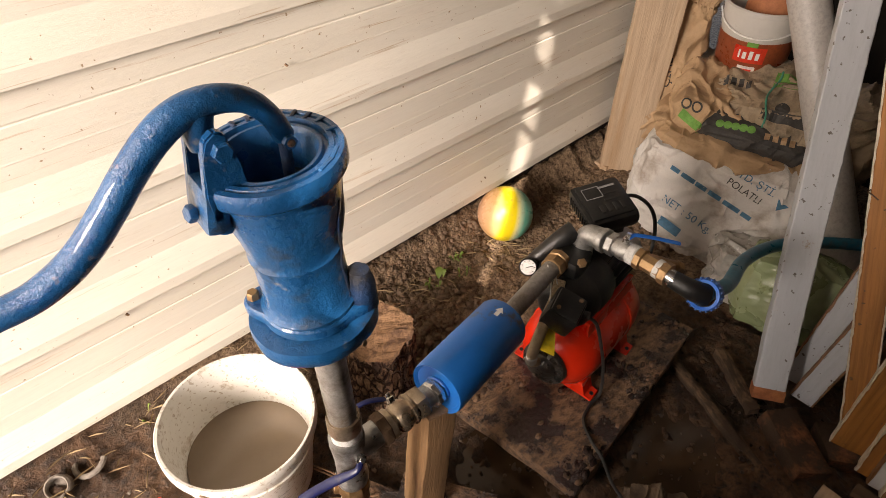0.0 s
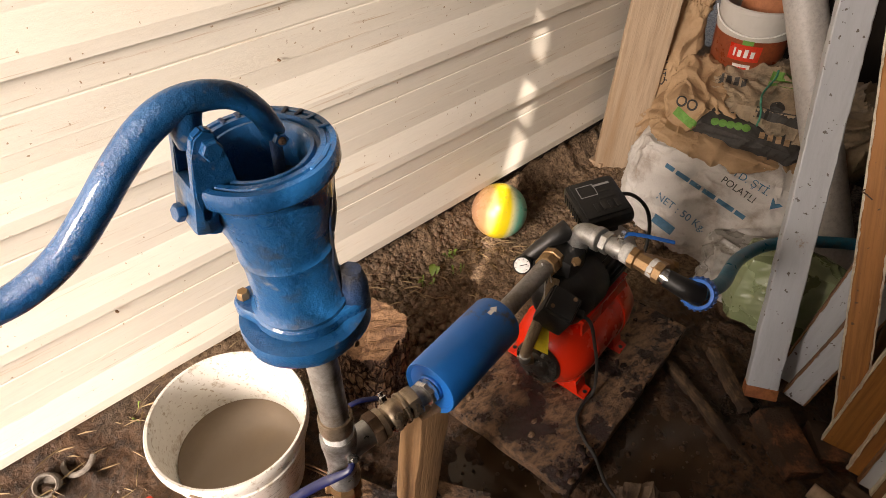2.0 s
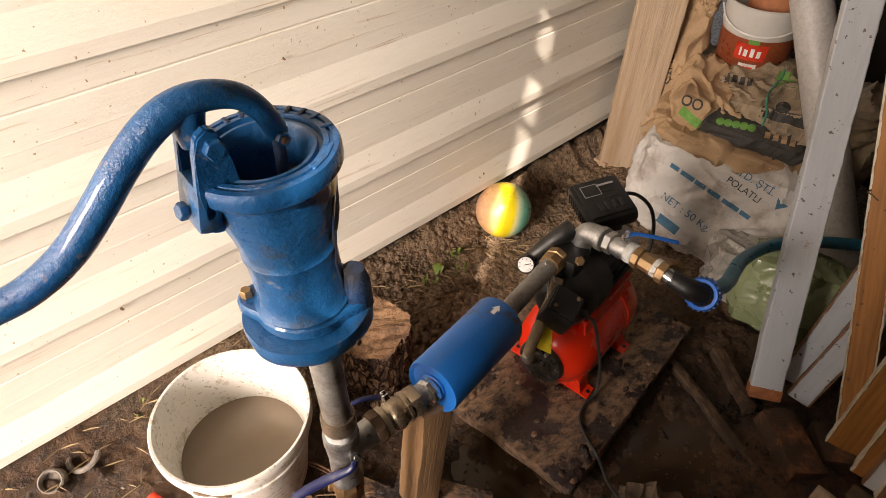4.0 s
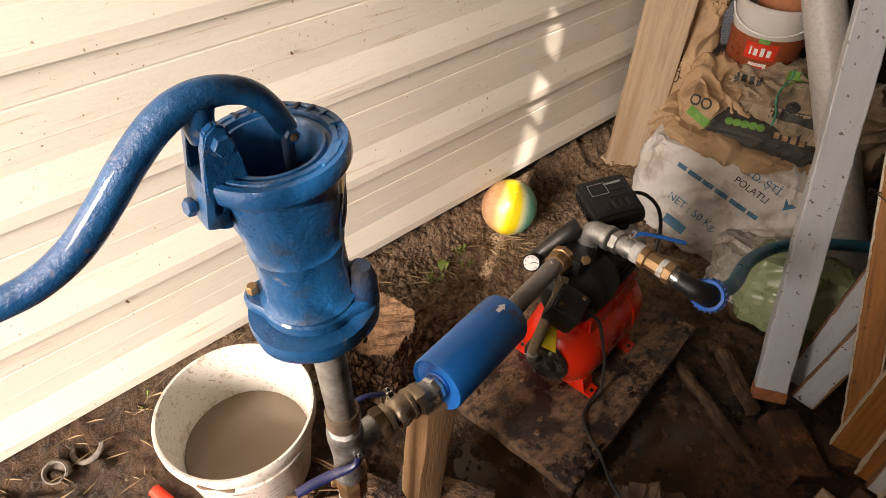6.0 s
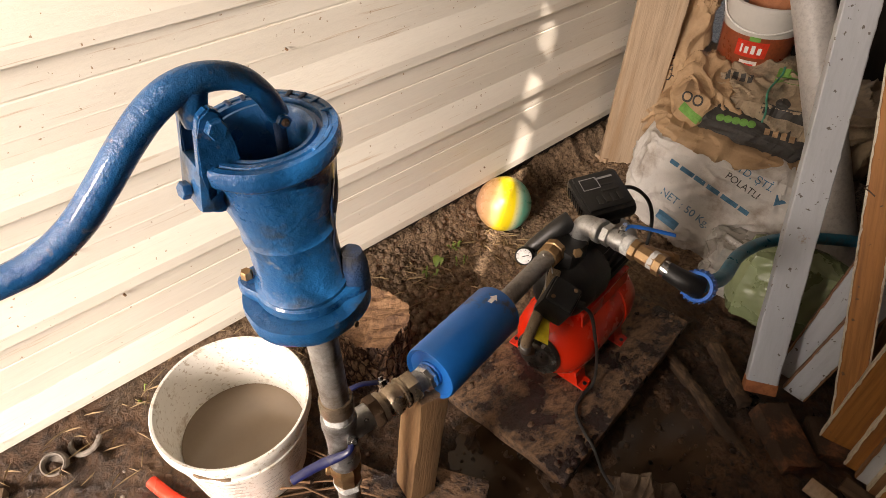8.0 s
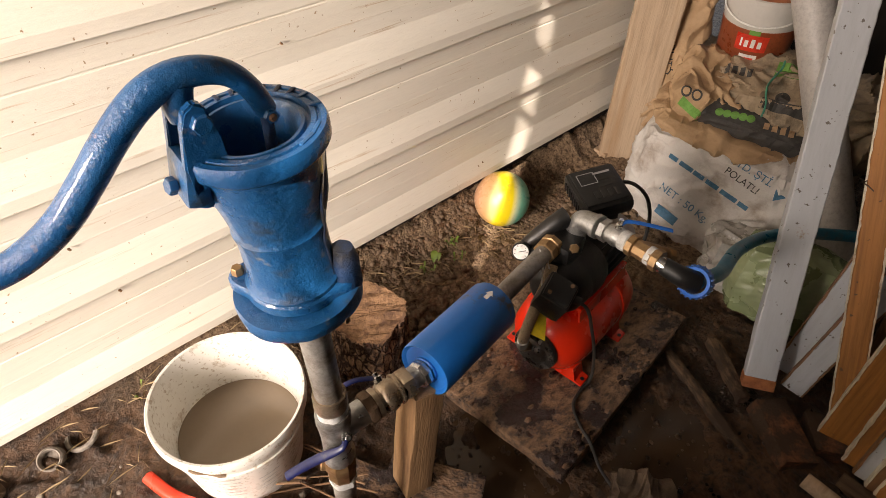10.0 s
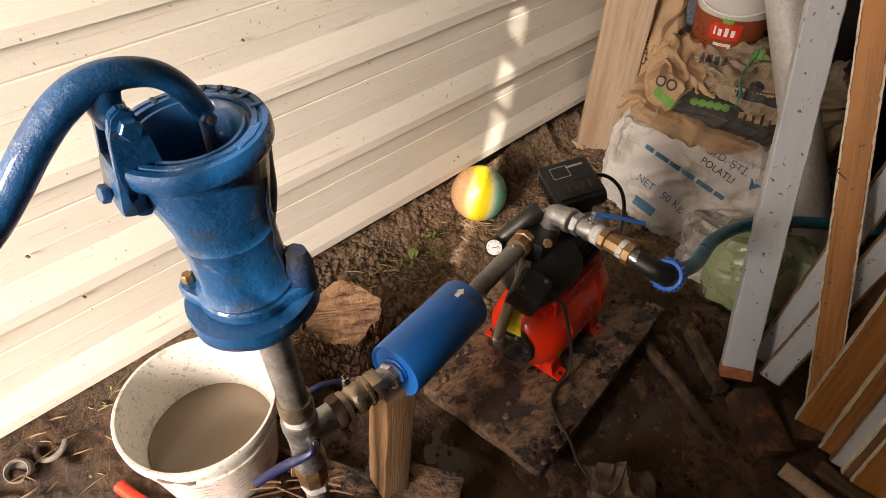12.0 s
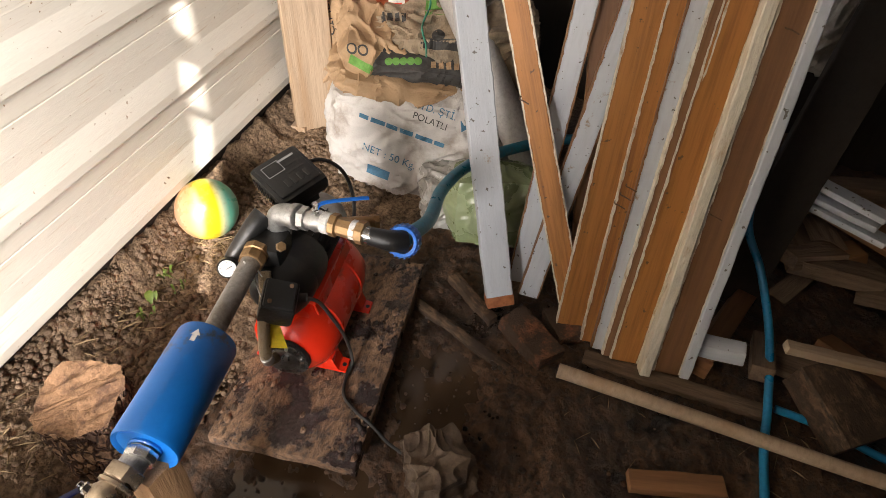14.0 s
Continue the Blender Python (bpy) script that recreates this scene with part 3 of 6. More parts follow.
# spout side: a bulge that widens to the rim; its dark blue paints the shadow here
part("spout", sweep(bmesh.new(), curve_pts([(PX + 0.022, PY - 0.005, 1.01), (PX + 0.034, PY + 0.000, 1.055), (PX + 0.036, PY + 0.006, 1.09), (PX + 0.036, PY + 0.008, 1.112)], 6), lambda u: 0.022 + 0.008 * u, 20), M_BLUE_DARK, pump)
ear = math.atan2(0.039, -0.057)


def ear_plate(z0, z1, r, re, grow):
    """A round flange with two ears."""
    bm = bmesh.new()
    ring = []
    for k in range(72):
        a = k * 6.283185 / 72
        d = abs(math.sin((a - ear)))
        rr = r + (re - r) * S(0.55, 0.05, d) + grow
        ring.append((PX + rr * math.cos(a), PY + rr * math.sin(a)))
    b = 0.003
    layers = []
    for z, s in ((z0, 0.96), (z0 + b, 1.0), (z1 - b, 1.0), (z1, 0.96)):
        layers.append([bm.verts.new((PX + (x - PX) * s, PY + (y - PY) * s, z + UP)) for x, y in ring])
    for p, q in zip(layers, layers[1:]):
        for k in range(72):
            j = (k + 1) % 72
            bm.faces.new((p[k], p[j], q[j], q[k]))
    bm.faces.new(layers[0])
    bm.faces.new(layers[-1])
    return bm


part("upper_flange", ear_plate(0.886, 0.904, 0.062, 0.083, 0.0), M_BLUE, pump)
base_flange = part("base_flange", lathe(bmesh.new(), [(0.024, 0.846), (0.056, 0.848), (0.074, 0.854), (0.0815, 0.862), (0.0830, 0.876), (0.081, 0.885), (0.0, 0.888)], PM_, 56, 0.03), M_BLUE, pump)
for s, h in ((1, 0.014), (-1, 0.045)):
    bx, by = PX + s * 0.071 * math.cos(ear), PY + s * 0.071 * math.sin(ear)
    part("bolt", lathe(bmesh.new(), [(0, 0.903), (0.008, 0.903), (0.008, 0.903 + h - 0.005), (0.0065, 0.903 + h - 0.002), (0, 0.903 + h - 0.002)], pose(bx, by, UP), 6 if s == 1 else 14), M_BRASS if s == 1 else M_BLUE_DARK, pump, "brassy bolt head" if s == 1 else "")
part("lug", lathe(bmesh.new(), [(0, 0.886), (0.022, 0.886), (0.019, 0.93), (0.013, 0.948), (0, 0.950)], pose(PX - 0.064 * math.cos(ear), PY - 0.064 * math.sin(ear), UP), 20, 0.1), M_BLUE_DARK, pump)
part("drain_hole", lathe(bmesh.new(), [(0, 0), (0.0042, 0), (0.0042, 0.002), (0, 0.002)], basis((0.232, 0.3945, 0.901), (0.234, 0.388, 0.902)), 12), M_STEEL_DARK, pump)
# the fork that carries the handle
for dy in (-0.023, 0.021):
    bmx = bmesh.new()
    prof = [(-0.060, 1.136), (-0.094, 1.118), (-0.096, 1.150), (-0.089, 1.192), (-0.084, 1.210), (-0.073, 1.217), (-0.064, 1.212), (-0.060, 1.196), (-0.058, 1.172), (-0.052, 1.152)]
    f0 = [bmx.verts.new((PX + x, PY + dy - 0.006, z)) for x, z in prof]
    f1 = [bmx.verts.new((PX + x, PY + dy + 0.006, z)) for x, z in prof]
    bmx.faces.new(f0)
    bmx.faces.new(f1)
    for i in range(len(prof)):
        j = (i + 1) % len(prof)
        bmx.faces.new((f0[i], f0[j], f1[j], f1[i]))
    bmesh.ops.bevel(bmx, geom=list(bmx.edges), offset=0.0022, segments=2, affect="EDGES")
    part("fork_cheek", bmx, M_BLUE, pump)
bmx = bmesh.new()
block(bmx, pose(PX - 0.088, PY, 1.130, 0, 10, 0), 0.026, 0.058, 0.052, 0.009)
block(bmx, pose(PX - 0.080, PY, 1.108, 0, 24, 0), 0.022, 0.040, 0.030, 0.009)
part("fork_base", bmx, M_BLUE, pump)
pivot = part("pivot_bolt", rod(bmesh.new(), (PX - 0.071, PY - 0.034, 1.197), (PX - 0.071, PY + 0.034, 1.197), 0.0045, 12), M_STEEL_DARK, pump)
part("nut", lathe(bmesh.new(), [(0, 0), (0.0105, 0), (0.0105, 0.008), (0.009, 0.0095), (0, 0.0095)], basis((PX - 0.071, PY - 0.0275, 1.197), (PX - 0.071, PY - 0.06, 1.197)), 6), M_BLUE, pump)
part("nut", lathe(bmesh.new(), [(0, 0), (0.0105, 0), (0.0105, 0.008), (0, 0.009)], basis((PX - 0.071, PY + 0.0275, 1.197), (PX - 0.071, PY + 0.06, 1.197)), 6), M_BLUE, pump)
screw = part("set_screw", rod(bmesh.new(), (PX - 0.085, PY - 0.002, 1.120), (PX - 0.110, PY - 0.006, 1.127), 0.0045, 12), M_BLUE, pump)
part("screw_head", lathe(bmesh.new(), [(0, 0), (0.0095, 0), (0.0095, 0.006), (0.008, 0.008), (0, 0.008)], basis((PX - 0.105, PY - 0.005, 1.126), (PX - 0.15, PY - 0.012, 1.138)), 6), M_BLUE, screw)
# handle: a fork end over the rod, an arch over the pivot and a long falling lever
hp = curve_pts([(0.208, PY, 1.172), (0.196, PY, 1.200), (0.176, PY, 1.222), (0.147, PY, 1.232), (0.117, PY, 1.229), (0.089, PY, 1.214), (0.060, PY, 1.188), (0.031, PY, 1.157), (-0.001, PY, 1.126), (-0.034, PY + 0.002, 1.104), (-0.068, PY + 0.006, 1.091), (-0.13, PY + 0.012, 1.084), (-0.20, PY + 0.016, 1.083)], 7)
handle = part("handle", sweep(bmesh.new(), hp, lambda u: 0.0115 + 0.0045 * S(0.05, 0.4, u) - 0.001 * S(0.6, 1.0, u), 18, 0.95), M_BLUE, pump)
part("handle_boss", sweep(bmesh.new(), curve_pts([(0.128, PY, 1.226), (0.126, PY, 1.210), (0.128, PY, 1.190)], 6), lambda u: 0.0175 - 0.004 * u, 16, 0.8), M_BLUE, handle)
part("link_pin", rod(bmesh.new(), (0.207, PY - 0.020, 1.172), (0.207, PY + 0.018, 1.172), 0.0045, 12), M_STEEL_DARK, handle)
part("link_nut", lathe(bmesh.new(), [(0, 0), (0.0075, 0), (0.0075, 0.006), (0, 0.0065)], basis((0.207, PY - 0.011, 1.172), (0.207, PY - 0.05, 1.172)), 6), M_BLUE, handle)
part("pump_rod", rod(bmesh.new(), (0.207, PY, 1.178), (0.206, PY, 1.00), 0.0065, 14), M_BLUE_DARK, pump)

# ---- standpipe with its tee and valves ----
QX, QY = 0.226, 0.479
stand = thing("standpipe", (QX, QY, gz(QX, QY)), "galvanised standpipe with brass and steel threaded fittings", "pipe")
part("pipe", rod(bmesh.new(), (QX, QY, 0.02), (QX, QY, 0.42), 0.0225), M_PIPE, stand)
part("pipe", rod(bmesh.new(), (QX, QY, 0.62), (QX - 0.012, QY - 0.004, 0.876), 0.0235), M_PIPE, stand)
part("coupling", lathe(bmesh.new(), [(0, 0.605), (0.0275, 0.605), (0.029, 0.610), (0.029, 0.636), (0.0275, 0.642), (0, 0.642)], pose(QX, QY, 0), 28), M_BRONZE, stand)
part("thread_wrap", lathe(bmesh.new(), [(0, 0.586), (0.0262, 0.586), (0.0272, 0.592), (0.0262, 0.600), (0.027, 0.606), (0, 0.606)], pose(QX, QY, 0), 28, 0.1), M_TAPE, stand)
part("tee_body", lathe(bmesh.new(), [(0, 0.435), (0.0285, 0.435), (0.030, 0.441), (0.030, 0.456), (0.0265, 0.462), (0.0270, 0.52), (0.030, 0.556), (0.031, 0.562), (0.031, 0.582), (0.029, 0.588), (0, 0.588)], pose(QX, QY, 0), 28), M_ZINC, stand)
part("brass_union", lathe(bmesh.new(), [(0, 0.365), (0.026, 0.365), (0.0285, 0.372), (0.0285, 0.405), (0.031, 0.408), (0.031, 0.430), (0.029, 0.436), (0, 0.436)], pose(QX, QY, 0), 8), M_BRASS, stand)
part("tape_wrap", lathe(bmesh.new(), [(0, 0.340), (0.0245, 0.342), (0.0265, 0.350), (0.025, 0.358), (0.0262, 0.364), (0, 0.366)], pose(QX, QY, 0), 24, 0.2), M_TAPE, stand)
part("brass_boss", rod(bmesh.new(), (QX, QY, 0.405), (QX - 0.033, QY + 0.018, 0.41), 0.012, 14), M_BRASS, stand)
# lever of the valve below the tee
lev = part("valve_lever", sweep(bmesh.new(), curve_pts([(QX + 0.004, QY - 0.034, 0.548), (QX - 0.012, QY - 0.045, 0.540), (QX - 0.045, QY - 0.020, 0.505), (QX - 0.075, QY + 0.004, 0.466), (QX - 0.098, QY + 0.018, 0.440)], 6), lambda u: 0.0026 + 0.0014 * S(0.2, 0.5, u), 10, 2.2), M_NAVY, stand, "navy blue plastic-sleeved valve lever")
part("lever_nut", lathe(bmesh.new(), [(0, 0), (0.010, 0), (0.010, 0.008), (0.005, 0.009), (0.005, 0.014), (0, 0.014)], basis((QX + 0.004, QY - 0.032, 0.545), (QX + 0.004, QY - 0.07, 0.575)), 6), M_CHROME, lev)

# ---- side line: ball valve, filter can and pipe to the pump set ----
A, B = Vector((0.425, 0.484, 0.535)), Vector((0.645, 0.540, 0.523))
axis = (B - A).normalized()
T = Vector((QX, QY, 0.525))
side_line = thing("side_pipe", tuple(A), "threaded steel side line with a ball valve from the standpipe", "pipe")
d0 = (A - T).normalized()
at = lambda s: T + d0 * s
part("branch", rod(bmesh.new(), at(0.015), at(0.062), 0.0255), M_ZINC, side_line)
part("lock_nut", lathe(bmesh.new(), [(0, 0), (0.031, 0), (0.033, 0.003), (0.033, 0.017), (0.031, 0.020), (0, 0.020)], basis(at(0.060), at(0.2)), 8), M_STEEL_DARK, side_line)
part("valve_body", lathe(bmesh.new(), [(0, 0), (0.030, 0), (0.030, 0.010), (0.0255, 0.013), (0.0255, 0.017), (0.030, 0.022), (0.0325, 0.031), (0.030, 0.041), (0.0265, 0.046), (0.0265, 0.049), (0.031, 0.051), (0.031, 0.056), (0.028, 0.058), (0.028, 0.070), (0, 0.070)], basis(at(0.080), at(0.2)), 28), M_BRONZE, side_line)
part("hex_collar", lathe(bmesh.new(), [(0, 0), (0.031, 0), (0.033, 0.003), (0.033, 0.020), (0.031, 0.023), (0, 0.023)], basis(at(0.140), at(0.22)), 6), M_BRONZE, side_line)
part("nipple", rod(bmesh.new(), at(0.16), A + axis * 0.01, 0.0225), M_ZINC, side_line)
part("end_nut", lathe(bmesh.new(), [(0, 0), (0.026, 0), (0.0275, 0.003), (0.0275, 0.016), (0, 0.018)], basis(A - axis * 0.022, A), 8), M_CHROME, side_line)
lev2 = part("valve_lever", sweep(bmesh.new(), curve_pts([at(0.105) + Vector((-0.004, 0.030, 0.028)), at(0.075) + Vector((-0.006, 0.045, 0.032)), at(0.040) + Vector((-0.008, 0.055, 0.022)), at(0.008) + Vector((-0.010, 0.062, 0.012))], 6), 0.003, 8, 1.8), M_NAVY, side_line, "navy blue valve lever")
part("lever_nut", lathe(bmesh.new(), [(0, 0), (0.009, 0), (0.009, 0.012), (0.005, 0.014), (0.005, 0.02), (0, 0.02)], basis(at(0.108) + Vector((0, 0.02, 0.02)), at(0.108) + Vector((0, 0.05, 0.05))), 6), M_CHROME, lev2)

can = thing("filter_can", tuple((A + B) / 2), "bright blue enamelled cylindrical filter can with a white arrow", "filter")
L = (B - A).length
fm = basis(A, B)
part("can_body", lathe(bmesh.new(), [(0, 0.004), (0.050, 0.004), (0.0535, 0.0), (0.0565, -0.002), (0.0585, 0.003), (0.0585, L - 0.003), (0.0565, L + 0.002), (0.0535, L), (0.052, L - 0.010), (0, L - 0.010)], fm, 56), M_FILTER, can)
part("end_boss", rod(bmesh.new(), A - axis * 0.002, A + axis * 0.02, 0.028, 24), M_FILTER, can)
part("end_boss", rod(bmesh.new(), B + axis * 0.008, B - axis * 0.02, 0.028, 24), M_FILTER, can)
# white arrow wrapped on the top, pointing along the flow
bm = bmesh.new()


def on_can(s, a, r=0.0591):
    return fm @ Vector((r * math.cos(a), r * math.sin(a), s))


top_dir = fm.to_3x3().inverted() @ Vector((-0.36, -0.15, 0.86))
a0 = math.atan2(top_dir.y, top_dir.x)
shape = [(-0.014, -0.0045), (0.0, -0.0045), (0.0, -0.009), (0.014, 0.0), (0.0, 0.009), (0.0, 0.0045), (-0.014, 0.0045)]
ctr = L - 0.030
bm.faces.new([bm.verts.new(on_can(ctr + s, a0 + w / 0.0585)) for s, w in shape])
part("arrow_print", bm, M_WHITE, can, "white arrow", smooth=False)

D, E = B + axis * 0.0, Vector((0.868, 0.602, 0.513))
line2 = thing("feed_pipe", tuple((D + E) / 2), "dull steel pipe with a brass union into the pump head", "pipe")
part("pipe", rod(bmesh.new(), D, E, 0.0215, 24), M_PIPE, line2)
dd = (E - D).normalized()
part("collar", rod(bmesh.new(), D + dd * 0.006, D + dd * 0.02, 0.0245, 24), M_ZINC, line2)
part("brass_nut", lathe(bmesh.new(), [(0, 0), (0.027, 0), (0.029, 0.003), (0.029, 0.020), (0.026, 0.022), (0.026, 0.026), (0.030, 0.028), (0.030, 0.044), (0, 0.046)], basis(E - dd * 0.012, E + dd), 8), M_BRASS, line2)
part("cord", sweep(bmesh.new(), curve_pts([E + Vector((-0.03, -0.005, 0.026)), E + Vector((-0.035, -0.026, 0.0)), E + Vector((-0.045, -0.045, -0.06)), E + Vector((-0.03, -0.05, -0.11)), E + Vector((-0.015, -0.045, -0.06)), E + Vector((-0.02, -0.024, 0.005))], 8), 0.0018, 6), M_TAPE, line2)

# ---- booster pump set on its plank ----
BM = pose(1.016, 0.545, 0, 0, 0, 11.5)
board = solo("base_plank", block(bmesh.new(), BM @ pose(0, 0, 0.0555), 0.70, 0.385, 0.042, 0.006, 14, 0.004, 3), M_BOARD, "wide muddy wooden plank stained with dried mud", "plank")
for i, (x, w) in enumerate(((-0.24, 0.06), (0.22, 0.07))):
    solo("bearer", block(bmesh.new(), BM @ pose(x, -0.01, 0.004), w, 0.36, 0.062, 0.004, 3, 0.003, i), M_OLDWOOD, "muddy timber bearer under the wide plank", "timber", group="bearers under the plank")
TM = BM @ pose(-0.150, 0.045, 0.200)      # tank's near end, x along the tank
TAX = TM @ pose(0, 0, 0, 0, 90, 0)       # z along the tank
booster = thing("booster_pump", tuple((TM @ Vector((0.17, 0, -0.13)))), "red booster pump set with horizontal tank, black pump and controller", "water pump")
R, TL = 0.112, 0.37
tank = part("tank", lathe(bmesh.new(), [(0, -0.012), (0.045, -0.010), (0.080, 0.008), (0.102, 0.035), (R, 0.075), (R, 0.10), (R + 0.003, 0.103), (R + 0.003, 0.112), (R, 0.115), (R, TL - 0.115), (R + 0.003, TL - 0.112), (R + 0.003, TL - 0.103), (R, TL - 0.1), (R, TL - 0.075), (0.102, TL - 0.035), (0.080, TL - 0.008), (0, TL + 0.01)], TAX, 56), M_RED, booster)
fl = part("end_flange", lathe(bmesh.new(), [(0, -0.034), (0.026, -0.034), (0.034, -0.028), (0.040, -0.020), (0.062, -0.018), (0.065, -0.013), (0.065, -0.004), (0, -0.004)], TAX, 36), M_FLANGE, tank, "dark round flange with bolts")
for k in range(6):
    a = k * math.pi / 3 + 0.3
    part("flange_bolt", lathe(bmesh.new(), [(0, -0.026), (0.0055, -0.026), (0.006, -0.024), (0.006, -0.016), (0, -0.016)], TAX @ pose(0.052 * math.cos(a), 0.052 * math.sin(a), 0), 6), M_CHROME, tank)
for x in (0.075, 0.285):
    for s in (-1, 1):
        bmx = bmesh.new()
        prof = [(0.045, -0.092), (0.095, -0.068), (0.105, -0.116), (0.128, -0.116), (0.128, -0.1235), (0.040, -0.1235)]
        f0 = [bmx.verts.new(TM @ Vector((x - 0.022, s * y, z))) for y, z in prof]
        f1 = [bmx.verts.new(TM @ Vector((x + 0.022, s * y, z))) for y, z in prof]
        bmx.faces.new(f0)
        bmx.faces.new(f1)
        for i in range(6):
            j = (i + 1) % 6
            bmx.faces.new((f0[i], f0[j], f1[j], f1[i]))
        bmesh.ops.bevel(bmx, geom=list(bmx.edges), offset=0.002, segments=1, affect="EDGES")
        foot = part("foot", bmx, M_RED, booster)
        part("foot_hole", lathe(bmesh.new(), [(0, 0), (0.006, 0), (0.006, 0.002), (0, 0.002)], TM @ pose(x, s * 0.118, -0.1165), 12), M_BLACK, foot)
bmx = bmesh.new()
block(bmx, TM @ pose(0.19, 0.0, 0.130), 0.24, 0.13, 0.012, 0.003)
for s in (-1, 1):
    block(bmx, TM @ pose(0.19, s * 0.062, 0.112, s * 12, 0, 0), 0.24, 0.006, 0.05, 0.002)
part("motor_cradle", bmx, M_RED, booster)
MZ = 0.207
MAX = TM @ pose(0.06, 0.0, MZ, 0, 90, 0)
motor = part("motor", lathe(bmesh.new(), [(0, 0.0), (0.060, 0.0), (0.074, 0.010), (0.078, 0.030), (0.078, 0.075), (0.072, 0.098), (0.062, 0.104), (0.062, 0.21), (0, 0.212)], MAX, 44), M_BLACK, booster)
for k in range(22):
    a = k * 6.283185 / 22
    if math.cos(a - math.pi) < 0.92:
        bmx = bmesh.new()
        block(bmx, MAX @ pose(0, 0, 0, 0, 0, math.degrees(a)) @ pose(0.065, 0, 0.158), 0.012, 0.003, 0.10, 0.0008)
        part("cooling_fin", bmx, M_BLACK, motor)
part("fan_cover", lathe(bmesh.new(), [(0.0, 0.212), (0.066, 0.206), (0.069, 0.212), (0.069, 0.25), (0.062, 0.262), (0, 0.264)], MAX, 40), M_GREYPLASTIC, motor, "grey fan cover")
# pump head with the outlet tower
head = part("pump_head", lathe(bmesh.new(), [(0, -0.065), (0.045, -0.065), (0.062, -0.055), (0.072, -0.030), (0.076, 0.0), (0.076, 0.018), (0, 0.018)], MAX, 40), M_BLACK, booster)
bmx = bmesh.new()
block(bmx, TM @ pose(0.078, 0.030, 0.285), 0.085, 0.085, 0.085, 0.020)
block(bmx, TM @ pose(0.050, 0.065, 0.265, 0, 0, 30), 0.070, 0.060, 0.05, 0.014)
part("outlet_tower", bmx, M_BLACK, head)
part("brass_plug", lathe(bmesh.new(), [(0, 0), (0.012, 0), (0.012, 0.008), (0.010, 0.010), (0, 0.010)], basis(TM @ Vector((0.060, -0.008, 0.322)), TM @ Vector((0.03, -0.05, 0.38))), 6), M_BRASS, head)
bmx = bmesh.new()
block(bmx, pose(0.838, 0.528, 0.438, 18, -14, 22), 0.078, 0.078, 0.085, 0.012)
switch = part("switch_box", bmx, M_BLACK, booster, "black plastic pressure switch box")
SW = pose(0.838, 0.528, 0.438, 18, -14, 22)
part("switch_cover", block(bmesh.new(), SW @ pose(0, 0, 0.040), 0.066, 0.066, 0.018, 0.007), M_BLACK, switch)
for sx in (-1, 1):
    part("switch_screw", lathe(bmesh.new(), [(0, 0.048), (0.005, 0.048), (0.005, 0.052), (0, 0.053)], SW @ pose(sx * 0.022, -sx * 0.020, 0), 10), M_STEEL_DARK, switch)
part("cable_gland", rod(bmesh.new(), SW @ Vector((0.02, -0.036, 0.0)), SW @ Vector((0.024, -0.062, 0.004)), 0.0105, 16), M_RUBBER, switch)
part("switch_neck", rod(bmesh.new(), (0.845, 0.535, 0.42), (0.90, 0.57, 0.36), 0.02, 16), M_BLACK, booster)
# gauge
G = Vector((0.846, 0.660, 0.479))
gd = Vector((-0.74, -0.50, 0.50)).normalized()
gauge = part("gauge", lathe(bmesh.new(), [(0, -0.028), (0.020, -0.026), (0.023, -0.020), (0.023, 0.0), (0.0205, 0.003), (0.0195, 0.0), (0, 0.0)], basis(G, G + gd), 32), M_BLACK, booster)
part("dial", lathe(bmesh.new(), [(0, 0.0012), (0.0192, 0.0012), (0.0192, 0.0002), (0, 0.0002)], basis(G, G + gd), 28), M_WHITE, gauge, "white dial")
bmx = bmesh.new()
block(bmx, basis(G, G + gd) @ pose(0.004, 0.002, 0.0020, 0, 0, 25), 0.017, 0.0018, 0.0008, 0)
part("needle", bmx, M_INK_DARK, gauge)
for k in range(7):
    bmx = bmesh.new()
    block(bmx, basis(G, G + gd) @ pose(0, 0, 0.0018, 0, 0, -30 + 40 * k) @ pose(0.0155, 0, 0), 0.004, 0.0012, 0.0006, 0)
    part("dial_mark", bmx, M_INK_DARK, gauge)
part("gauge_arm", sweep(bmesh.new(), curve_pts([G - gd * 0.022, G + Vector((0.040, 0.010, 0.004)), (0.935, 0.645, 0.535), (0.965, 0.635, 0.55)], 6), lambda u: 0.015 + 0.012 * u, 16), M_BLACK, booster)
# controller box on the motor
CM = pose(1.106, 0.660, 0.547, 6, -10, -24)
ctrl = part("controller_box", block(bmesh.new(), CM, 0.136, 0.148, 0.046, 0.017), M_BLACK, booster, "black plastic controller with embossed label")
part("controller_lid", block(bmesh.new(), CM @ pose(0, 0, 0.024), 0.112, 0.124, 0.010, 0.006), M_BLACK, ctrl)
part("controller_base", block(bmesh.new(), CM @ pose(0.01, 0, -0.055), 0.075, 0.08, 0.07, 0.01), M_BLACK, ctrl)
bmx = bmesh.new()
for s in (-1, 1):
    block(bmx, CM @ pose(-0.022, 0.026 + s * 0.019, 0.0305), 0.044, 0.0012, 0.0012, 0)
    block(bmx, CM @ pose(-0.022 + s * 0.022, 0.026, 0.0305), 0.0012, 0.038, 0.0012, 0)
part("label_frame", bmx, M_PRINT, ctrl)
for k in range(3):
    bmx = bmesh.new()
    block(bmx, CM @ pose(0.02, 0.038 - 0.022 * k, 0.0305), 0.045 - 0.012 * (k % 2), 0.006, 0.0012, 0)
    part("embossed_bar", bmx, M_PRINT if k == 0 else M_RUBBER, ctrl)
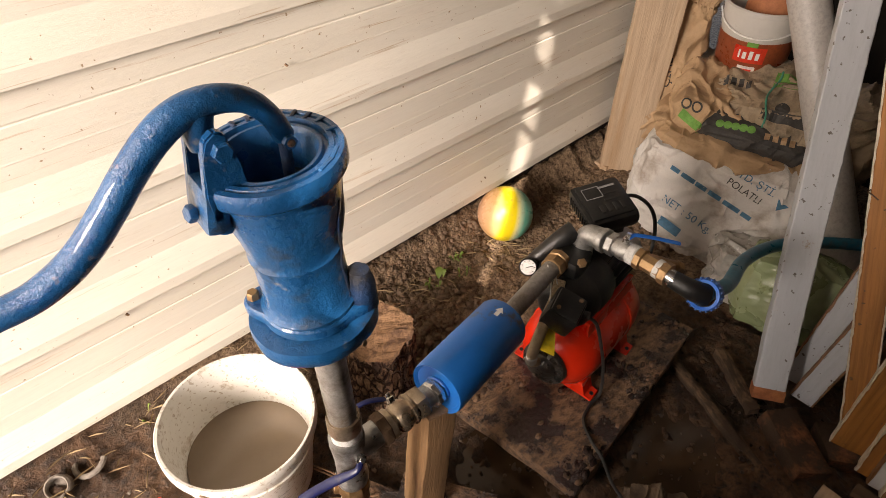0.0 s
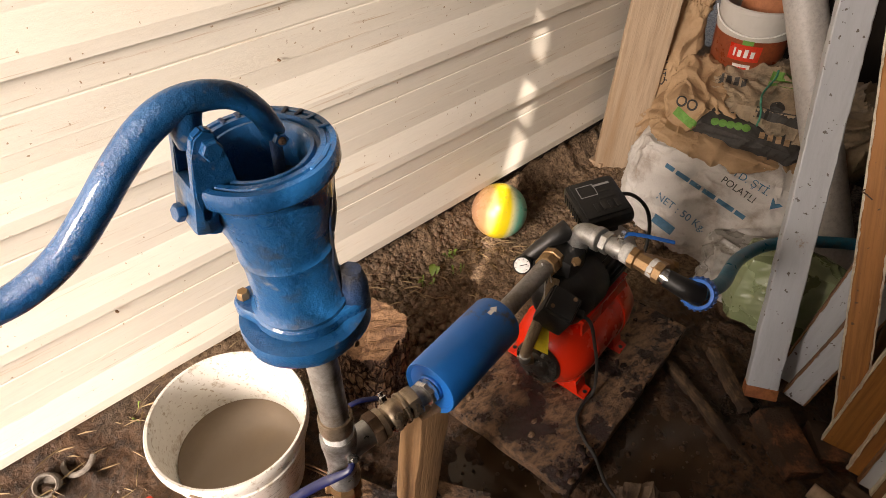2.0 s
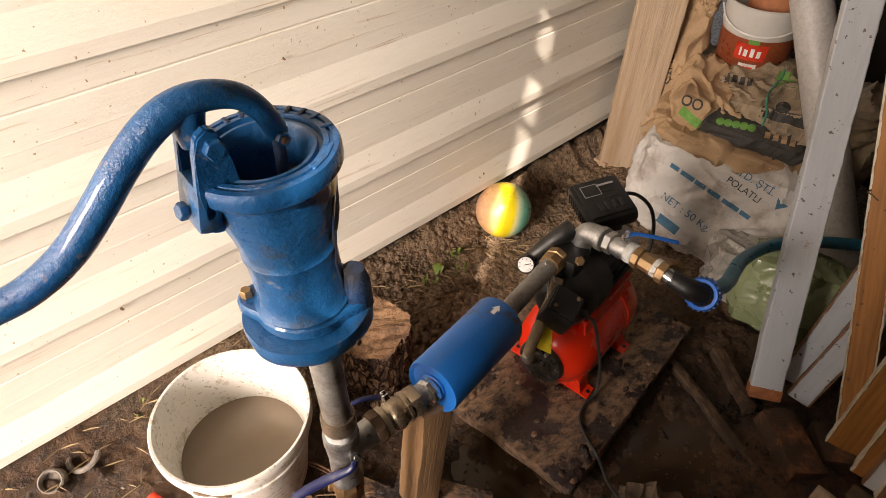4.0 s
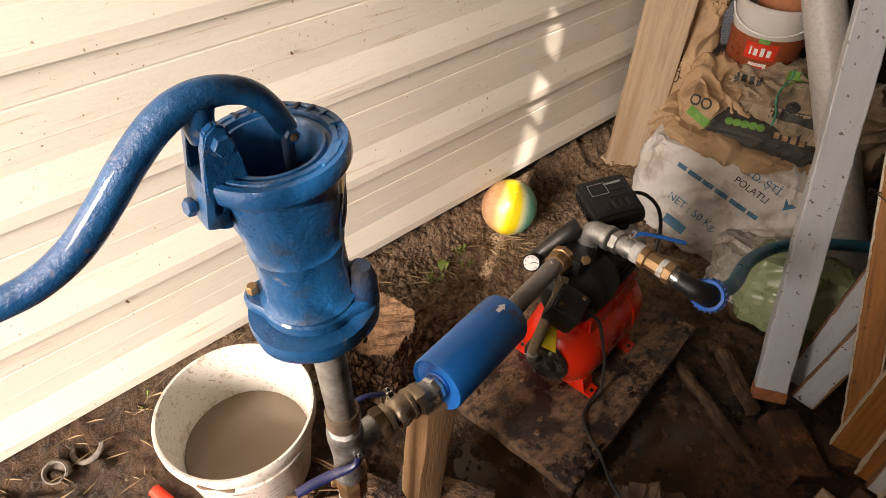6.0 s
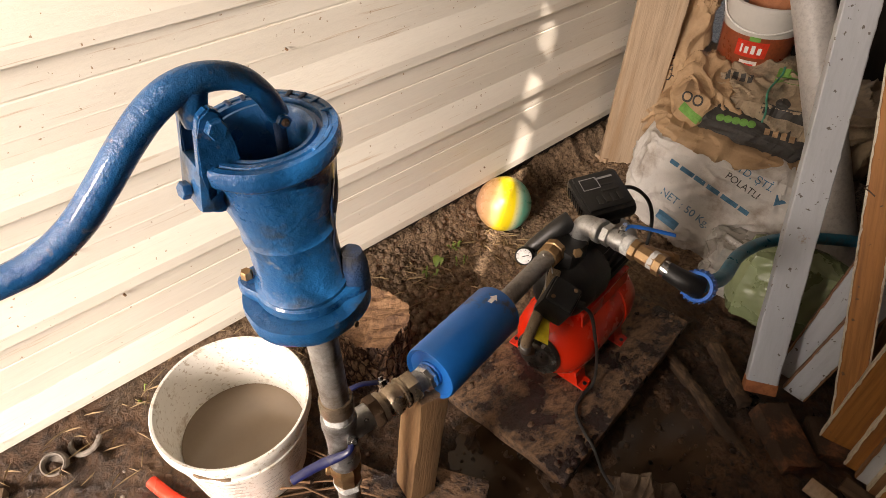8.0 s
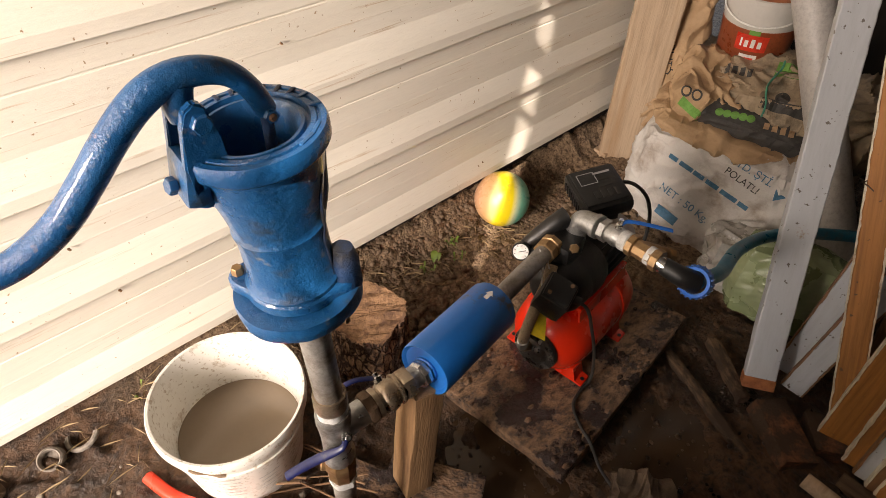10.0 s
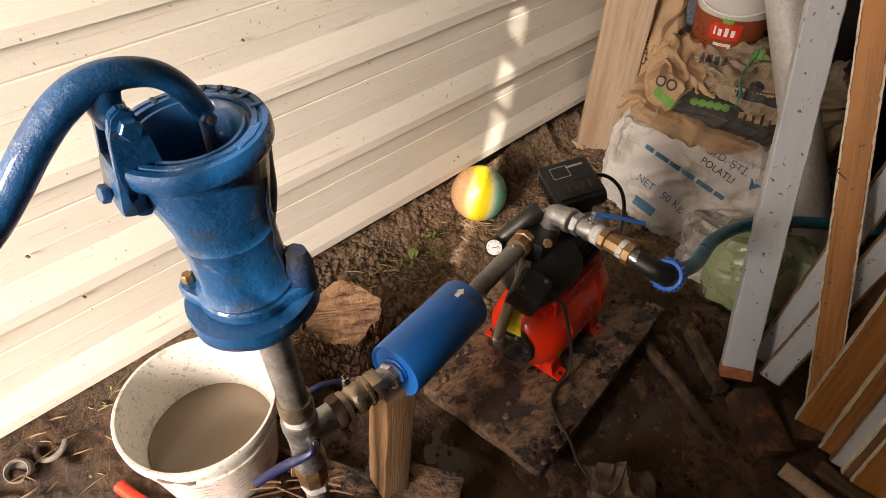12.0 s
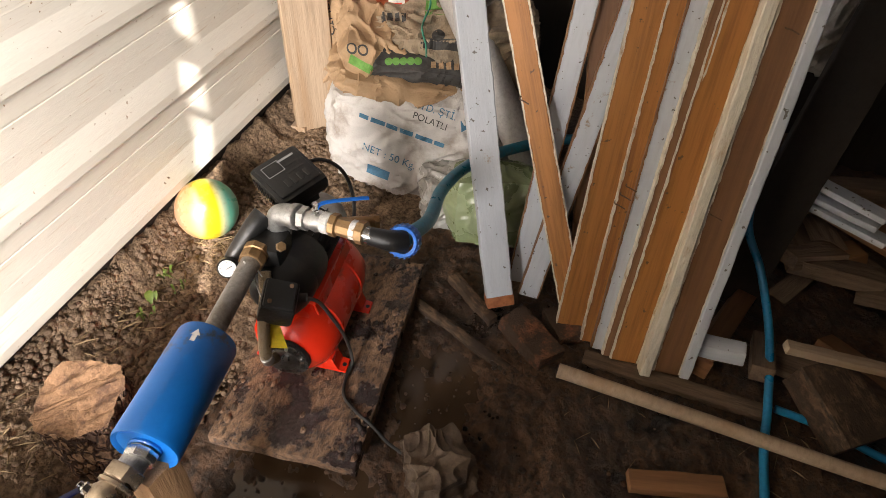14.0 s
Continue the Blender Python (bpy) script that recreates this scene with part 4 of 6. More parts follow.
for k in range(9):
    bmx = bmesh.new()
    block(bmx, CM @ pose(-0.069, -0.048 + 0.012 * k, -0.002), 0.004, 0.005, 0.026, 0.0012)
    part("side_rib", bmx, M_BLACK, ctrl)
for k in range(4):
    bmx = bmesh.new()
    block(bmx, CM @ pose(0.034 - 0.018 * k, -0.034, 0.0300), 0.010, 0.026, 0.003, 0.001)
    part("key", bmx, M_RUBBER, ctrl)
part("controller_cable", sweep(bmesh.new(), curve_pts([(1.14, 0.665, 0.555), (1.185, 0.625, 0.565), (1.215, 0.585, 0.53), (1.222, 0.560, 0.46), (1.20, 0.55, 0.38), (1.19, 0.60, 0.34)], 8), 0.005, 8), M_RUBBER, booster)
# hose from the head to the tank flange, and the yellow tag
part("braided_hose", sweep(bmesh.new(), curve_pts([(0.868, 0.575, 0.488), (0.835, 0.556, 0.455), (0.800, 0.548, 0.39), (0.788, 0.553, 0.31), (0.80, 0.563, 0.245), (0.835, 0.566, 0.215)], 10), 0.0142, 16), M_STEELBRAID, booster, "steel braided flexible hose")
part("hose_ferrule", rod(bmesh.new(), (0.786, 0.553, 0.285), (0.797, 0.561, 0.25), 0.015, 14), M_ZINC, booster)
bmx = bmesh.new()
tv = [bmx.verts.new(p) for p in ((0.800, 0.566, 0.388), (0.828, 0.530, 0.378), (0.812, 0.506, 0.313), (0.788, 0.546, 0.323))]
bmx.faces.new(tv)
tag = part("yellow_tag", bmx, M_YELLOW, booster, "yellow warning tag with small print", smooth=False)
sol = tag.modifiers.new("thick", "SOLIDIFY")
sol.thickness = 0.0012
cable = [(0.868, 0.497, 0.435), (0.905, 0.475, 0.40), (0.935, 0.462, 0.31), (0.965, 0.452, 0.20), (0.968, 0.440, 0.10), (0.926, 0.435, 0.084), (0.875, 0.414, 0.083), (0.845, 0.36, 0.084), (0.832, 0.312, 0.080), (0.828, 0.262, 0.03), (0.82, 0.20, 0.012), (0.79, 0.14, 0.012), (0.74, 0.06, 0.012), (0.66, -0.05, 0.012), (0.5, -0.25, 0.012)]
solo("power_cable", sweep(bmesh.new(), curve_pts(cable, 8), 0.0045, 8), M_RUBBER, "black rubber power cable lying over plank and mud", "cable")

# ---- delivery line from the elbow to the blue coupling ----
O = [Vector(p) for p in ((0.978, 0.604, 0.560), (0.978, 0.545, 0.572), (0.978, 0.476, 0.584), (0.981, 0.400, 0.588), (0.984, 0.361, 0.584), (1.004, 0.300, 0.574))]
dl = thing("delivery_line", tuple(O[2]), "galvanised elbow, ball valve and brass strainer feeding a blue pipe", "pipe")
part("elbow", sweep(bmesh.new(), curve_pts([(0.975, 0.606, 0.50), (0.975, 0.606, 0.535), (0.976, 0.598, 0.558), (0.978, 0.578, 0.566), (0.978, 0.550, 0.571)], 6), lambda u: 0.027 - 0.0015 * math.sin(u * 3.14), 24), M_ZINC, dl)
part("elbow_rim", rod(bmesh.new(), (0.978, 0.562, 0.569), (0.978, 0.545, 0.572), 0.030, 26), M_ZINC, dl)
part("union_hex", lathe(bmesh.new(), [(0, 0), (0.022, 0), (0.028, 0.004), (0.028, 0.020), (0.022, 0.024), (0, 0.024)], basis(O[1] + Vector((0, -0.004, 0.001)), O[2]), 6), M_ZINC, dl)
part("valve_body", lathe(bmesh.new(), [(0, 0), (0.021, 0), (0.022, 0.012), (0.0255, 0.028), (0.022, 0.044), (0.0215, 0.075), (0, 0.076)], basis(O[1] + Vector((0, -0.020, 0.004)), O[2]), 26), M_ZINC, dl)
lv = part("valve_lever", sweep(bmesh.new(), curve_pts([(0.978, 0.497, 0.610), (0.990, 0.492, 0.622), (1.012, 0.470, 0.622), (1.045, 0.440, 0.614), (1.070, 0.420, 0.606)], 6), lambda u: 0.0032, 8, 1.6), M_BLUE_PLASTIC, dl, "bright blue valve lever")
part("valve_stem", lathe(bmesh.new(), [(0, 0), (0.009, 0), (0.009, 0.018), (0.006, 0.020), (0.006, 0.034), (0, 0.034)], basis((0.978, 0.500, 0.596), (0.980, 0.496, 0.66)), 6), M_CHROME, lv)
part("tape_ring", rod(bmesh.new(), O[2] + Vector((0, 0.006, -0.001)), O[2] + Vector((0, -0.016, 0.002)), 0.0245, 24), M_TAPE, dl)
ystr = part("strainer_body", lathe(bmesh.new(), [(0, 0), (0.0265, 0), (0.0265, 0.014), (0.021, 0.017), (0.022, 0.06), (0.0265, 0.064), (0.0265, 0.080), (0, 0.080)], basis(O[2] + Vector((0, -0.016, 0.002)), O[3]), 8), M_BRASS, dl, "brass strainer")
part("strainer_leg", rod(bmesh.new(), (0.985, 0.44, 0.585), (1.045, 0.395, 0.560), 0.018, 18), M_BRASS, ystr)
part("strainer_cap", lathe(bmesh.new(), [(0, 0), (0.021, 0), (0.021, 0.012), (0, 0.014)], basis((1.040, 0.399, 0.562), (1.06, 0.384, 0.553)), 8), M_BRASS, ystr)
part("tape_ring", rod(bmesh.new(), O[3] + Vector((0, 0.014, 0)), O[3] + Vector((0.002, -0.012, -0.001)), 0.0225, 24), M_TAPE, dl)
part("nipple", rod(bmesh.new(), O[3] + Vector((0, -0.01, 0)), O[4], 0.0185, 24), M_CHROME, dl)
part("black_fitting", sweep(bmesh.new(), curve_pts([O[4] + Vector((0, 0.01, 0)), O[4] + Vector((0.006, -0.02, -0.003)), O[5] + Vector((-0.004, 0.02, 0.002)), O[5] + Vector((0.012, 0.004, -0.004))], 6), lambda u: 0.020 + 0.006 * u, 20), M_BLACK, dl, "black compression fitting")
rd = Vector((0.72, 0.10, -0.45)).normalized()
rc = O[5] + Vector((0.010, 0.006, -0.004))
rm = basis(rc, rc + rd)
ringp = part("lock_ring", lathe(bmesh.new(), [(0.026, -0.012), (0.033, -0.014), (0.035, -0.010), (0.036, 0.016), (0.033, 0.020), (0.026, 0.020), (0.026, -0.012)], rm, 40), M_BLUE_PLASTIC, dl, "blue ribbed locking ring")
for k in range(20):
    bmx = bmesh.new()
    block(bmx, rm @ pose(0, 0, 0, 0, 0, 18 * k) @ pose(0.0365, 0, 0.002), 0.003, 0.004, 0.026, 0.0008)
    part("grip_rib", bmx, M_BLUE_PLASTIC, ringp)
hose = curve_pts([rc + rd * 0.005, rc + rd * 0.06 + Vector((0.01, 0.0, 0)), (1.22, 0.335, 0.455), (1.42, 0.385, 0.385), (1.62, 0.385, 0.33), (1.80, 0.31, 0.30), (1.98, 0.15, 0.28), (2.12, -0.10, 0.25), (2.15, -0.35, 0.20)], 10)
solo("blue_water_pipe", sweep(bmesh.new(), hose, 0.0185, 16), M_HOSE, "dusty blue polyethylene water pipe bending behind the timber", "pipe")

# ---- bucket ----
KX, KY, KB = 0.124, 0.795, 0.090
bucket = thing("bucket", (KX, KY, KB), "dirty white plastic bucket half full of muddy water", "bucket")
KM = pose(KX, KY, KB, 1.5, -1.0, 0) @ Matrix.Diagonal((1.035, 1.035, 1, 1))
shell = part("shell", lathe(bmesh.new(), [(0, 0.0), (0.120, 0.0), (0.126, 0.006), (0.147, 0.185), (0.151, 0.187), (0.151, 0.196), (0.148, 0.198), (0.153, 0.232), (0.161, 0.234), (0.163, 0.240), (0.163, 0.262), (0.160, 0.267), (0.155, 0.266), (0.152, 0.258), (0.150, 0.23), (0.124, 0.010), (0, 0.008)], KM, 72), M_PAIL, bucket)
part("water", lathe(bmesh.new(), [(0, 0.112), (0.1400, 0.112), (0.1400, 0.110), (0, 0.109)], pose(KX, KY, KB), 56), M_PAILWATER, bucket, "still grey-brown water")
for k, a in enumerate((-118, -88, -60)):
    for r in range(6):
        if k == 1 and r < 2:
            continue
        bmx = bmesh.new()
        z = 0.170 - 0.019 * r - 0.002
        rr = 0.126 + (0.147 - 0.126) * (z / 0.18) + 0.0006
        w = (0.30, 0.34, 0.26)[k] * (1 - 0.22 * ((r * 7 + k) % 3) / 2)
        vs = [[bmx.verts.new(KM @ Vector(((rr + 0.0007 * j) * math.cos(radians(a) + w * (t / 8 - 0.5)), (rr + 0.0007 * j) * math.sin(radians(a) + w * (t / 8 - 0.5)), z + 0.003 * j))) for t in range(9)] for j in (0, 1)]
        for t in range(8):
            bmx.faces.new((vs[0][t], vs[0][t + 1], vs[1][t + 1], vs[1][t]))
        part("print_line", bmx, M_PRINT, shell)
part("handle_wire", sweep(bmesh.new(), curve_pts([KM @ Vector((0.166 * math.cos(radians(a)), 0.166 * math.sin(radians(a)), 0.215 - 0.030 * math.sin((a + 20) / 150 * math.pi))) for a in range(-20, 131, 15)], 4), 0.0022, 6), M_STEEL_DARK, bucket)
part("mud_crust", sweep(bmesh.new(), [KM @ Vector((0.1635 * math.cos(radians(a)), 0.1635 * math.sin(radians(a)), 0.250 - 0.0008 * (a + 140))) for a in range(-140, -112, 4)], lambda u: 0.003 + 0.002 * math.sin(u * 9), 6), M_CLOD, shell)

# ---- ball ----
br = 0.099
bm = bmesh.new()
bmesh.ops.create_icosphere(bm, subdivisions=5, radius=br)
ball = tagged(new("ball", mesh_of("ball", bm, M_BALL, True)), "orange, yellow and teal striped vinyl ball on soil", "ball")
ball.matrix_world = Matrix.Translation((1.252, 1.140, 0.146)) @ Euler((radians(20), radians(12), radians(-30))).to_matrix().to_4x4()

# ---- log and blocks ----
def log():
    """A split log: squarish section, deep bark plates, rough sawn top."""
    LX, LY, n, rings = 0.528, 0.868, 150, 60
    ob = thing("log", (LX, LY, 0.02), "short upright sawn log with flaking pine bark", "log")

    def point(a, f, rough=1.0):
        c, s = math.cos(a - 0.35), math.sin(a - 0.35)
        r = 0.088 / (abs(c) ** 3.2 + abs(s) ** 3.2) ** (1 / 3.2)
        r *= 1 + 0.05 * noise.noise((c * 1.5, s * 1.5, 3))
        z = 0.27 * f
        q = Vector((c * 0.09, s * 0.09, z * 0.42))
        cell = noise.cell_vector(q * 34 + noise.noise_vector(q * 20) * 0.8)
        groove = abs(noise.noise(q * 38)) * 0.7 + abs(noise.noise(q * 75 + Vector((4, 1, 2)))) * 0.4
        r += rough * (0.015 * min(groove, 0.42) + 0.006 * (cell.x - 0.5) - 0.004)
        top = 0.012 * noise.noise((c * 2, s * 2, 1)) + 0.014 * c
        return Vector((LX + r * math.cos(a), LY + r * math.sin(a), z + top * f))

    bm, prev = bmesh.new(), None
    for i in range(rings + 1):
        cur = [bm.verts.new(point(k * 6.283185 / n, i / rings)) for k in range(n)]
        if prev:
            for k in range(n):
                bm.faces.new((prev[k], prev[(k + 1) % n], cur[(k + 1) % n], cur[k]))
        prev = cur
    part("bark", bm, M_BARK, ob)
    bm, prev = bmesh.new(), None
    for f in range(24):
        s = 1.0 - f / 23.5
        cur = []
        for k in range(n):
            p = point(k * 6.283185 / n, 1.0)
            p.x, p.y = LX + (p.x - LX) * s, LY + (p.y - LY) * s
            p.z = 0.27 + (p.z - 0.27) * s + 0.010 * noise.noise((p.x * 22 + p.y * 40, p.y * 9, 2)) * (1 - s ** 6) + 0.004 * noise.noise((p.x * 110 + p.y * 160, p.y * 50, 5)) * (1 - s ** 6)
            cur.append(bm.verts.new(p))
        if prev:
            for k in range(n):
                bm.faces.new((prev[k], prev[(k + 1) % n], cur[(k + 1) % n], cur[k]))
        prev = cur
    bm.faces.new(prev)
    part("sawn_top", bm, M_ENDGRAIN, ob)


log()


def timber(name, m, sx, sy, sz, material, label, category, group="", bev=0.004, cuts=6, jit=0.003, seed=0):
    """A piece of timber with its grain along x, placed by its pose."""
    bm = block(bmesh.new(), Matrix.Identity(4), sx, sy, sz, bev, cuts, jit, seed)
    ob = tagged(new(name, mesh_of(name, bm, material, True)), label, category, group)
    ob.matrix_world = m
    return ob


timber("prop_block", pose(0.414, 0.497, 0.282, 0, 90, 0) @ pose(0, 0, 0, 4, 2.0, 2.0), 0.425, 0.072, 0.066, M_SPLIT, "upright rough pine block propping the side line", "timber", seed=5)
timber("base_block", pose(0.450, 0.470, 0.035, 0, 0, -52), 0.24, 0.10, 0.07, M_BOARD, "muddy timber offcut under the prop block", "timber", seed=6)
timber("base_block", pose(0.335, 0.57, 0.045, 0, 0, -60), 0.22, 0.06, 0.05, M_BOARD, "dark muddy timber offcut beside the standpipe", "timber", seed=7)

# ---- leaning timber ----
def lean(name, a, b, w, t, face, edge, label, normal=(-0.9, -0.25, 0.35), group="leaning boards", ext=0.0, cuts=10, rebate=False):
    """A board from a at the ground up through b; its broad face looks along normal."""
    a, b = Vector(a), Vector(b)
    x = (b - a).normalized()
    n = Vector(normal)
    y = n.cross(x).normalized()
    n = x.cross(y).normalized()
    b = b + x * ext
    length = (b - a).length
    bm = bmesh.new()
    bmesh.ops.create_cube(bm, size=1.0)
    bmesh.ops.scale(bm, vec=(length, w, t), verts=bm.verts)
    bmesh.ops.bevel(bm, geom=[e for e in bm.edges if abs((e.verts[0].co - e.verts[1].co).x) > length * 0.5], offset=0.003, segments=1, affect="EDGES")
    bmesh.ops.subdivide_edges(bm, edges=[e for e in bm.edges if abs((e.verts[0].co - e.verts[1].co).x) > length * 0.5], cuts=90)
    for v in bm.verts:
        q = v.co * 9 + Vector((a.x * 31, a.y * 57, 0))
        v.co.y += 0.0022 * noise.noise(q) + 0.0018 * noise.noise(q * 5)
        v.co.z += 0.0012 * noise.noise(q + Vector((9, 9, 9)))
    bm.normal_update()
    for f in bm.faces:
        f.material_index = 0 if f.normal.z > -0.8 or face == edge else 1
    m = Matrix((x, y, n)).transposed().to_4x4()
    m.translation = (a + b) / 2
    ob = tagged(new(name, mesh_of(name, bm, [face, edge], False)), label, "timber", group)
    ob.matrix_world = m
    if face != edge:
        for sgn in (-1, 1):
            strip, prev, n = bmesh.new(), None, 160
            for i in range(n + 1):
                u = length * (i / n - 0.5) * 0.998
                k = Vector((u * 62, sgn * 5 + a.y * 60, a.x * 40))
                up = t * 0.5 + 0.0012
                low = up - t * (0.72 + 0.25 * noise.noise(k * 0.5))
                lap = max(0.0003, 0.0010 + 0.0032 * noise.noise(k * 0.6) + 0.0022 * noise.noise(k * 2.7))
                out = w * 0.5 + 0.0032 + 0.0012 * noise.noise(k * 1.7)
                cur = [strip.verts.new(m @ Vector((u, sgn * yy, zz))) for yy, zz in ((out - 0.006, low), (out, low), (out, up), (out - 0.0032 - lap, up + 0.0004), (out - 0.0032 - lap, up - 0.004))]
                if prev:
                    for c in range(5):
                        d = (c + 1) % 5
                        strip.faces.new((prev[c], cur[c], cur[d], prev[d]))
                else:
                    strip.faces.new(cur)
                prev = cur
            strip.faces.new(prev)
            part("painted_edge", strip, edge, ob, "flaking painted edge", smooth=False)
    return ob


WPOST = lean("white_post", (1.385, 0.160, 0.035), (1.66, 0.435, 0.823), 0.082, 0.045, M_WHITEWOOD, M_WHITEWOOD, "blue-white painted square post with flaking foot, leaning", normal=(-0.75, -0.45, 0.45), ext=0.8)
xs_ = [v.co.x for v in WPOST.data.vertices]
foot_bm = block(bmesh.new(), WPOST.matrix_world @ pose(min(xs_) + 0.0165, 0, 0), 0.036, 0.0840, 0.0470, 0.003, 2, 0.001, 2)
part("bare_foot", foot_bm, M_BARE, WPOST, "bare reddish foot where the paint is gone")
lean("orange_batten", (1.405, -0.080, 0.02), (1.69, 0.319, 0.844), 0.062, 0.028, M_ORANGE, M_CREAMWOOD, "orange stained pine batten with cream painted edge", normal=(-0.85, -0.2, 0.45), ext=0.8)
lean("white_batten", (1.52, 0.145, 0.02), (1.77, 0.150, 0.873), 0.060, 0.03, M_WHITEWOOD, M_BROWN, "blue-white painted batten with bare brown edge", ext=0.7)
lean("white_batten", (1.475, 0.095, 0.02), (1.76, 0.030, 0.894), 0.060, 0.03, M_WHITEWOOD, M_BROWN, "blue-white painted batten speckled with mud", ext=0.7)
lean("orange_board", (1.400, -0.062, 0.02), (1.690, -0.012, 0.902), 0.082, 0.03, M_ORANGE, M_CREAMWOOD, "wide orange stained board with flaking cream edge", ext=0.8)
lean("orange_board", (1.376, -0.128, 0.03), (1.705, -0.070, 0.912), 0.050, 0.03, M_ORANGE, M_CREAMWOOD, "narrow orange stained board with rough cream edge", ext=0.8)
lean("white_board", (1.362, -0.165, 0.03), (1.712, -0.115, 0.921), 0.052, 0.03, M_WHITEWOOD, M_BROWN, "grey-white painted board with a rebate", ext=0.8)
lean("brown_batten", (1.350, -0.190, 0.03), (1.700, -0.155, 0.93), 0.032, 0.035, M_BROWN, M_CREAMWOOD, "narrow brown batten with cream edge", ext=0.8)
lean("orange_board", (1.350, -0.236, 0.03), (1.712, -0.200, 0.936), 0.076, 0.03, M_ORANGE, M_CREAMWOOD, "wide orange stained board with a knot", ext=0.8)
lean("cream_batten", (1.330, -0.300, 0.03), (1.705, -0.258, 0.946), 0.030, 0.045, M_CREAMWOOD, M_CREAMWOOD, "thin cream painted batten, paint flaking", ext=0.8)
lean("brown_board", (1.362, -0.355, 0.03), (1.728, -0.312, 0.956), 0.072, 0.03, M_BROWN, M_CREAMWOOD, "brown stained board with bent nails", ext=0.8)
lean("white_batten", (1.368, -0.405, 0.03), (1.730, -0.365, 0.966), 0.028, 0.04, M_WHITEWOOD, M_WHITEWOOD, "thin grey-white painted batten", ext=0.8)
lean("brown_board", (1.50, -0.20, 0.02), (1.85, -0.06, 0.95), 0.10, 0.03, M_BROWN, M_BROWN, "dark brown board behind the battens", ext=0.8)
lean("brown_board", (1.55, -0.06, 0.02), (1.86, 0.12, 0.95), 0.09, 0.03, M_BROWN, M_BROWN, "dark brown board behind the battens", ext=0.8)
# Shade at the back is painted by this board's near-black material.
lean("dark_board", (1.75, -0.50, 0.02), (2.25, -0.62, 1.1), 0.16, 0.03, M_SHADEWALL, M_SHADEWALL, "weathered board leaning in shade, its near-black colour painting that shade", ext=0.6)
lean("raw_plank", (1.925, 1.150, 0.03), (1.925, 1.153, 1.2), 0.172, 0.030, M_RAW, M_RAW, "raw sawn pine plank standing against the siding", normal=(-0.62, -0.785, 0), ext=0.9)

solo("round_pole", sweep(bmesh.new(), curve_pts([(1.222, -0.075, 0.040), (1.235, -0.45, 0.042), (1.255, -0.95, 0.042), (1.30, -1.45, 0.042)], 6), lambda u: 0.021 - 0.003 * u, 18), M_RAW, "smooth round wooden pole lying on the mud", "pole")
timber("ground_batten", pose(1.335, -0.39, 0.012, 0, 0, 94), 0.52, 0.05, 0.022, M_OLDWOOD, "weathered batten lying along the foot of the boards", "timber", seed=9)
timber("offcut", pose(1.040, -0.44, 0.014, 0, 0, -70), 0.24, 0.055, 0.03, M_BROWN, "short brown offcut lying on mud", "timber", seed=11)
timber("half_buried_batten", pose(1.235, 0.205, 0.001, 0, 3, -106), 0.40, 0.026, 0.03, M_MUDWOOD, "mud caked batten half sunk in the ground", "timber", seed=12)
timber("half_buried_batten", pose(1.385, 0.250, 0.012, 0, 0, -122), 0.22, 0.035, 0.035, M_MUDWOOD, "mud caked batten beside the white post", "timber", seed=13)

# ---- bricks and sacks ----
def brick(m, seed, s=(0.19, 0.085, 0.055)):
    ob = tagged(new("brick", mesh_of("brick", block(bmesh.new(), Matrix.Identity(4), *s, 0.005, 5, 0.005, seed), M_BRICK, True)), "broken red brick caked with mud", "brick", "bricks under the timber")
    ob.matrix_world = m
    return ob


brick(pose(1.308, 0.032, 0.024, 3, -2, 57), 1, (0.19, 0.095, 0.058))
brick(pose(1.40, -0.045, 0.018, 0, 4, 40), 2, (0.13, 0.09, 0.05))


def pillow(m, sx, sy, sz, seed, wr=0.02, n=44, pw=0.45, sharp=1.0):
    """A filled sack: a rounded box with long sharp creases and soft dents."""
    g = bmesh.new()
    bmesh.ops.create_cube(g, size=2.0)
    bmesh.ops.subdivide_edges(g, edges=list(g.edges), cuts=n, use_grid_fill=True)
    off = Vector((seed * 7.1, seed * 3.3, seed))
    for v in g.verts:
        c = v.co.copy()
        d = c.normalized()
        q = d * (1 - pw) * 1.25 + c * pw
        p = Vector((q.x * sx, q.y * sy, q.z * sz))
        k = p * 6.5 + off
        k = k + noise.noise_vector(k * 0.9) * 0.7
        k1 = Vector((k.x * 0.7 + k.y * 0.5, k.y * 1.5 - k.x * 0.5, k.z * 1.6))
        k2 = Vector((k.x * 1.4 - k.z * 0.6, k.y * 0.6, k.z * 2.4 + k.y))
        crease = (1 - abs(noise.noise(k1 * 1.1)) * 3.0), (1 - abs(noise.noise(k2 * 1.7 + Vector((3, 1, 8)))) * 3.5)
        fold = max(0.0, crease[0]) ** 1.5 * 0.9 + max(0.0, crease[1]) ** 1.5 * 0.55
        dent = noise.noise(k * 0.8) * 0.9 + 0.25 * noise.noise(k * 4.5)
        p += d * wr * (fold * sharp + dent - 0.4)
        v.co = m @ p
    return g


WS = pose(1.965, 0.705, 0.190, 0, 0, 14)
white_sack = solo("white_sack", pillow(WS, 0.205, 0.315, 0.215, 3, 0.0135, 60, 0.45, 0.9), M_SACK, "full white woven sack with blue lettering, slumped on soil", "sack")
kraft_a = solo("kraft_sack", pillow(pose(1.975, 0.765, 0.418, 4, -6, 20), 0.20, 0.25, 0.030, 5, 0.014), M_KRAFT, "flattened brown paper cement sack, folded over", "sack", "paper sacks")
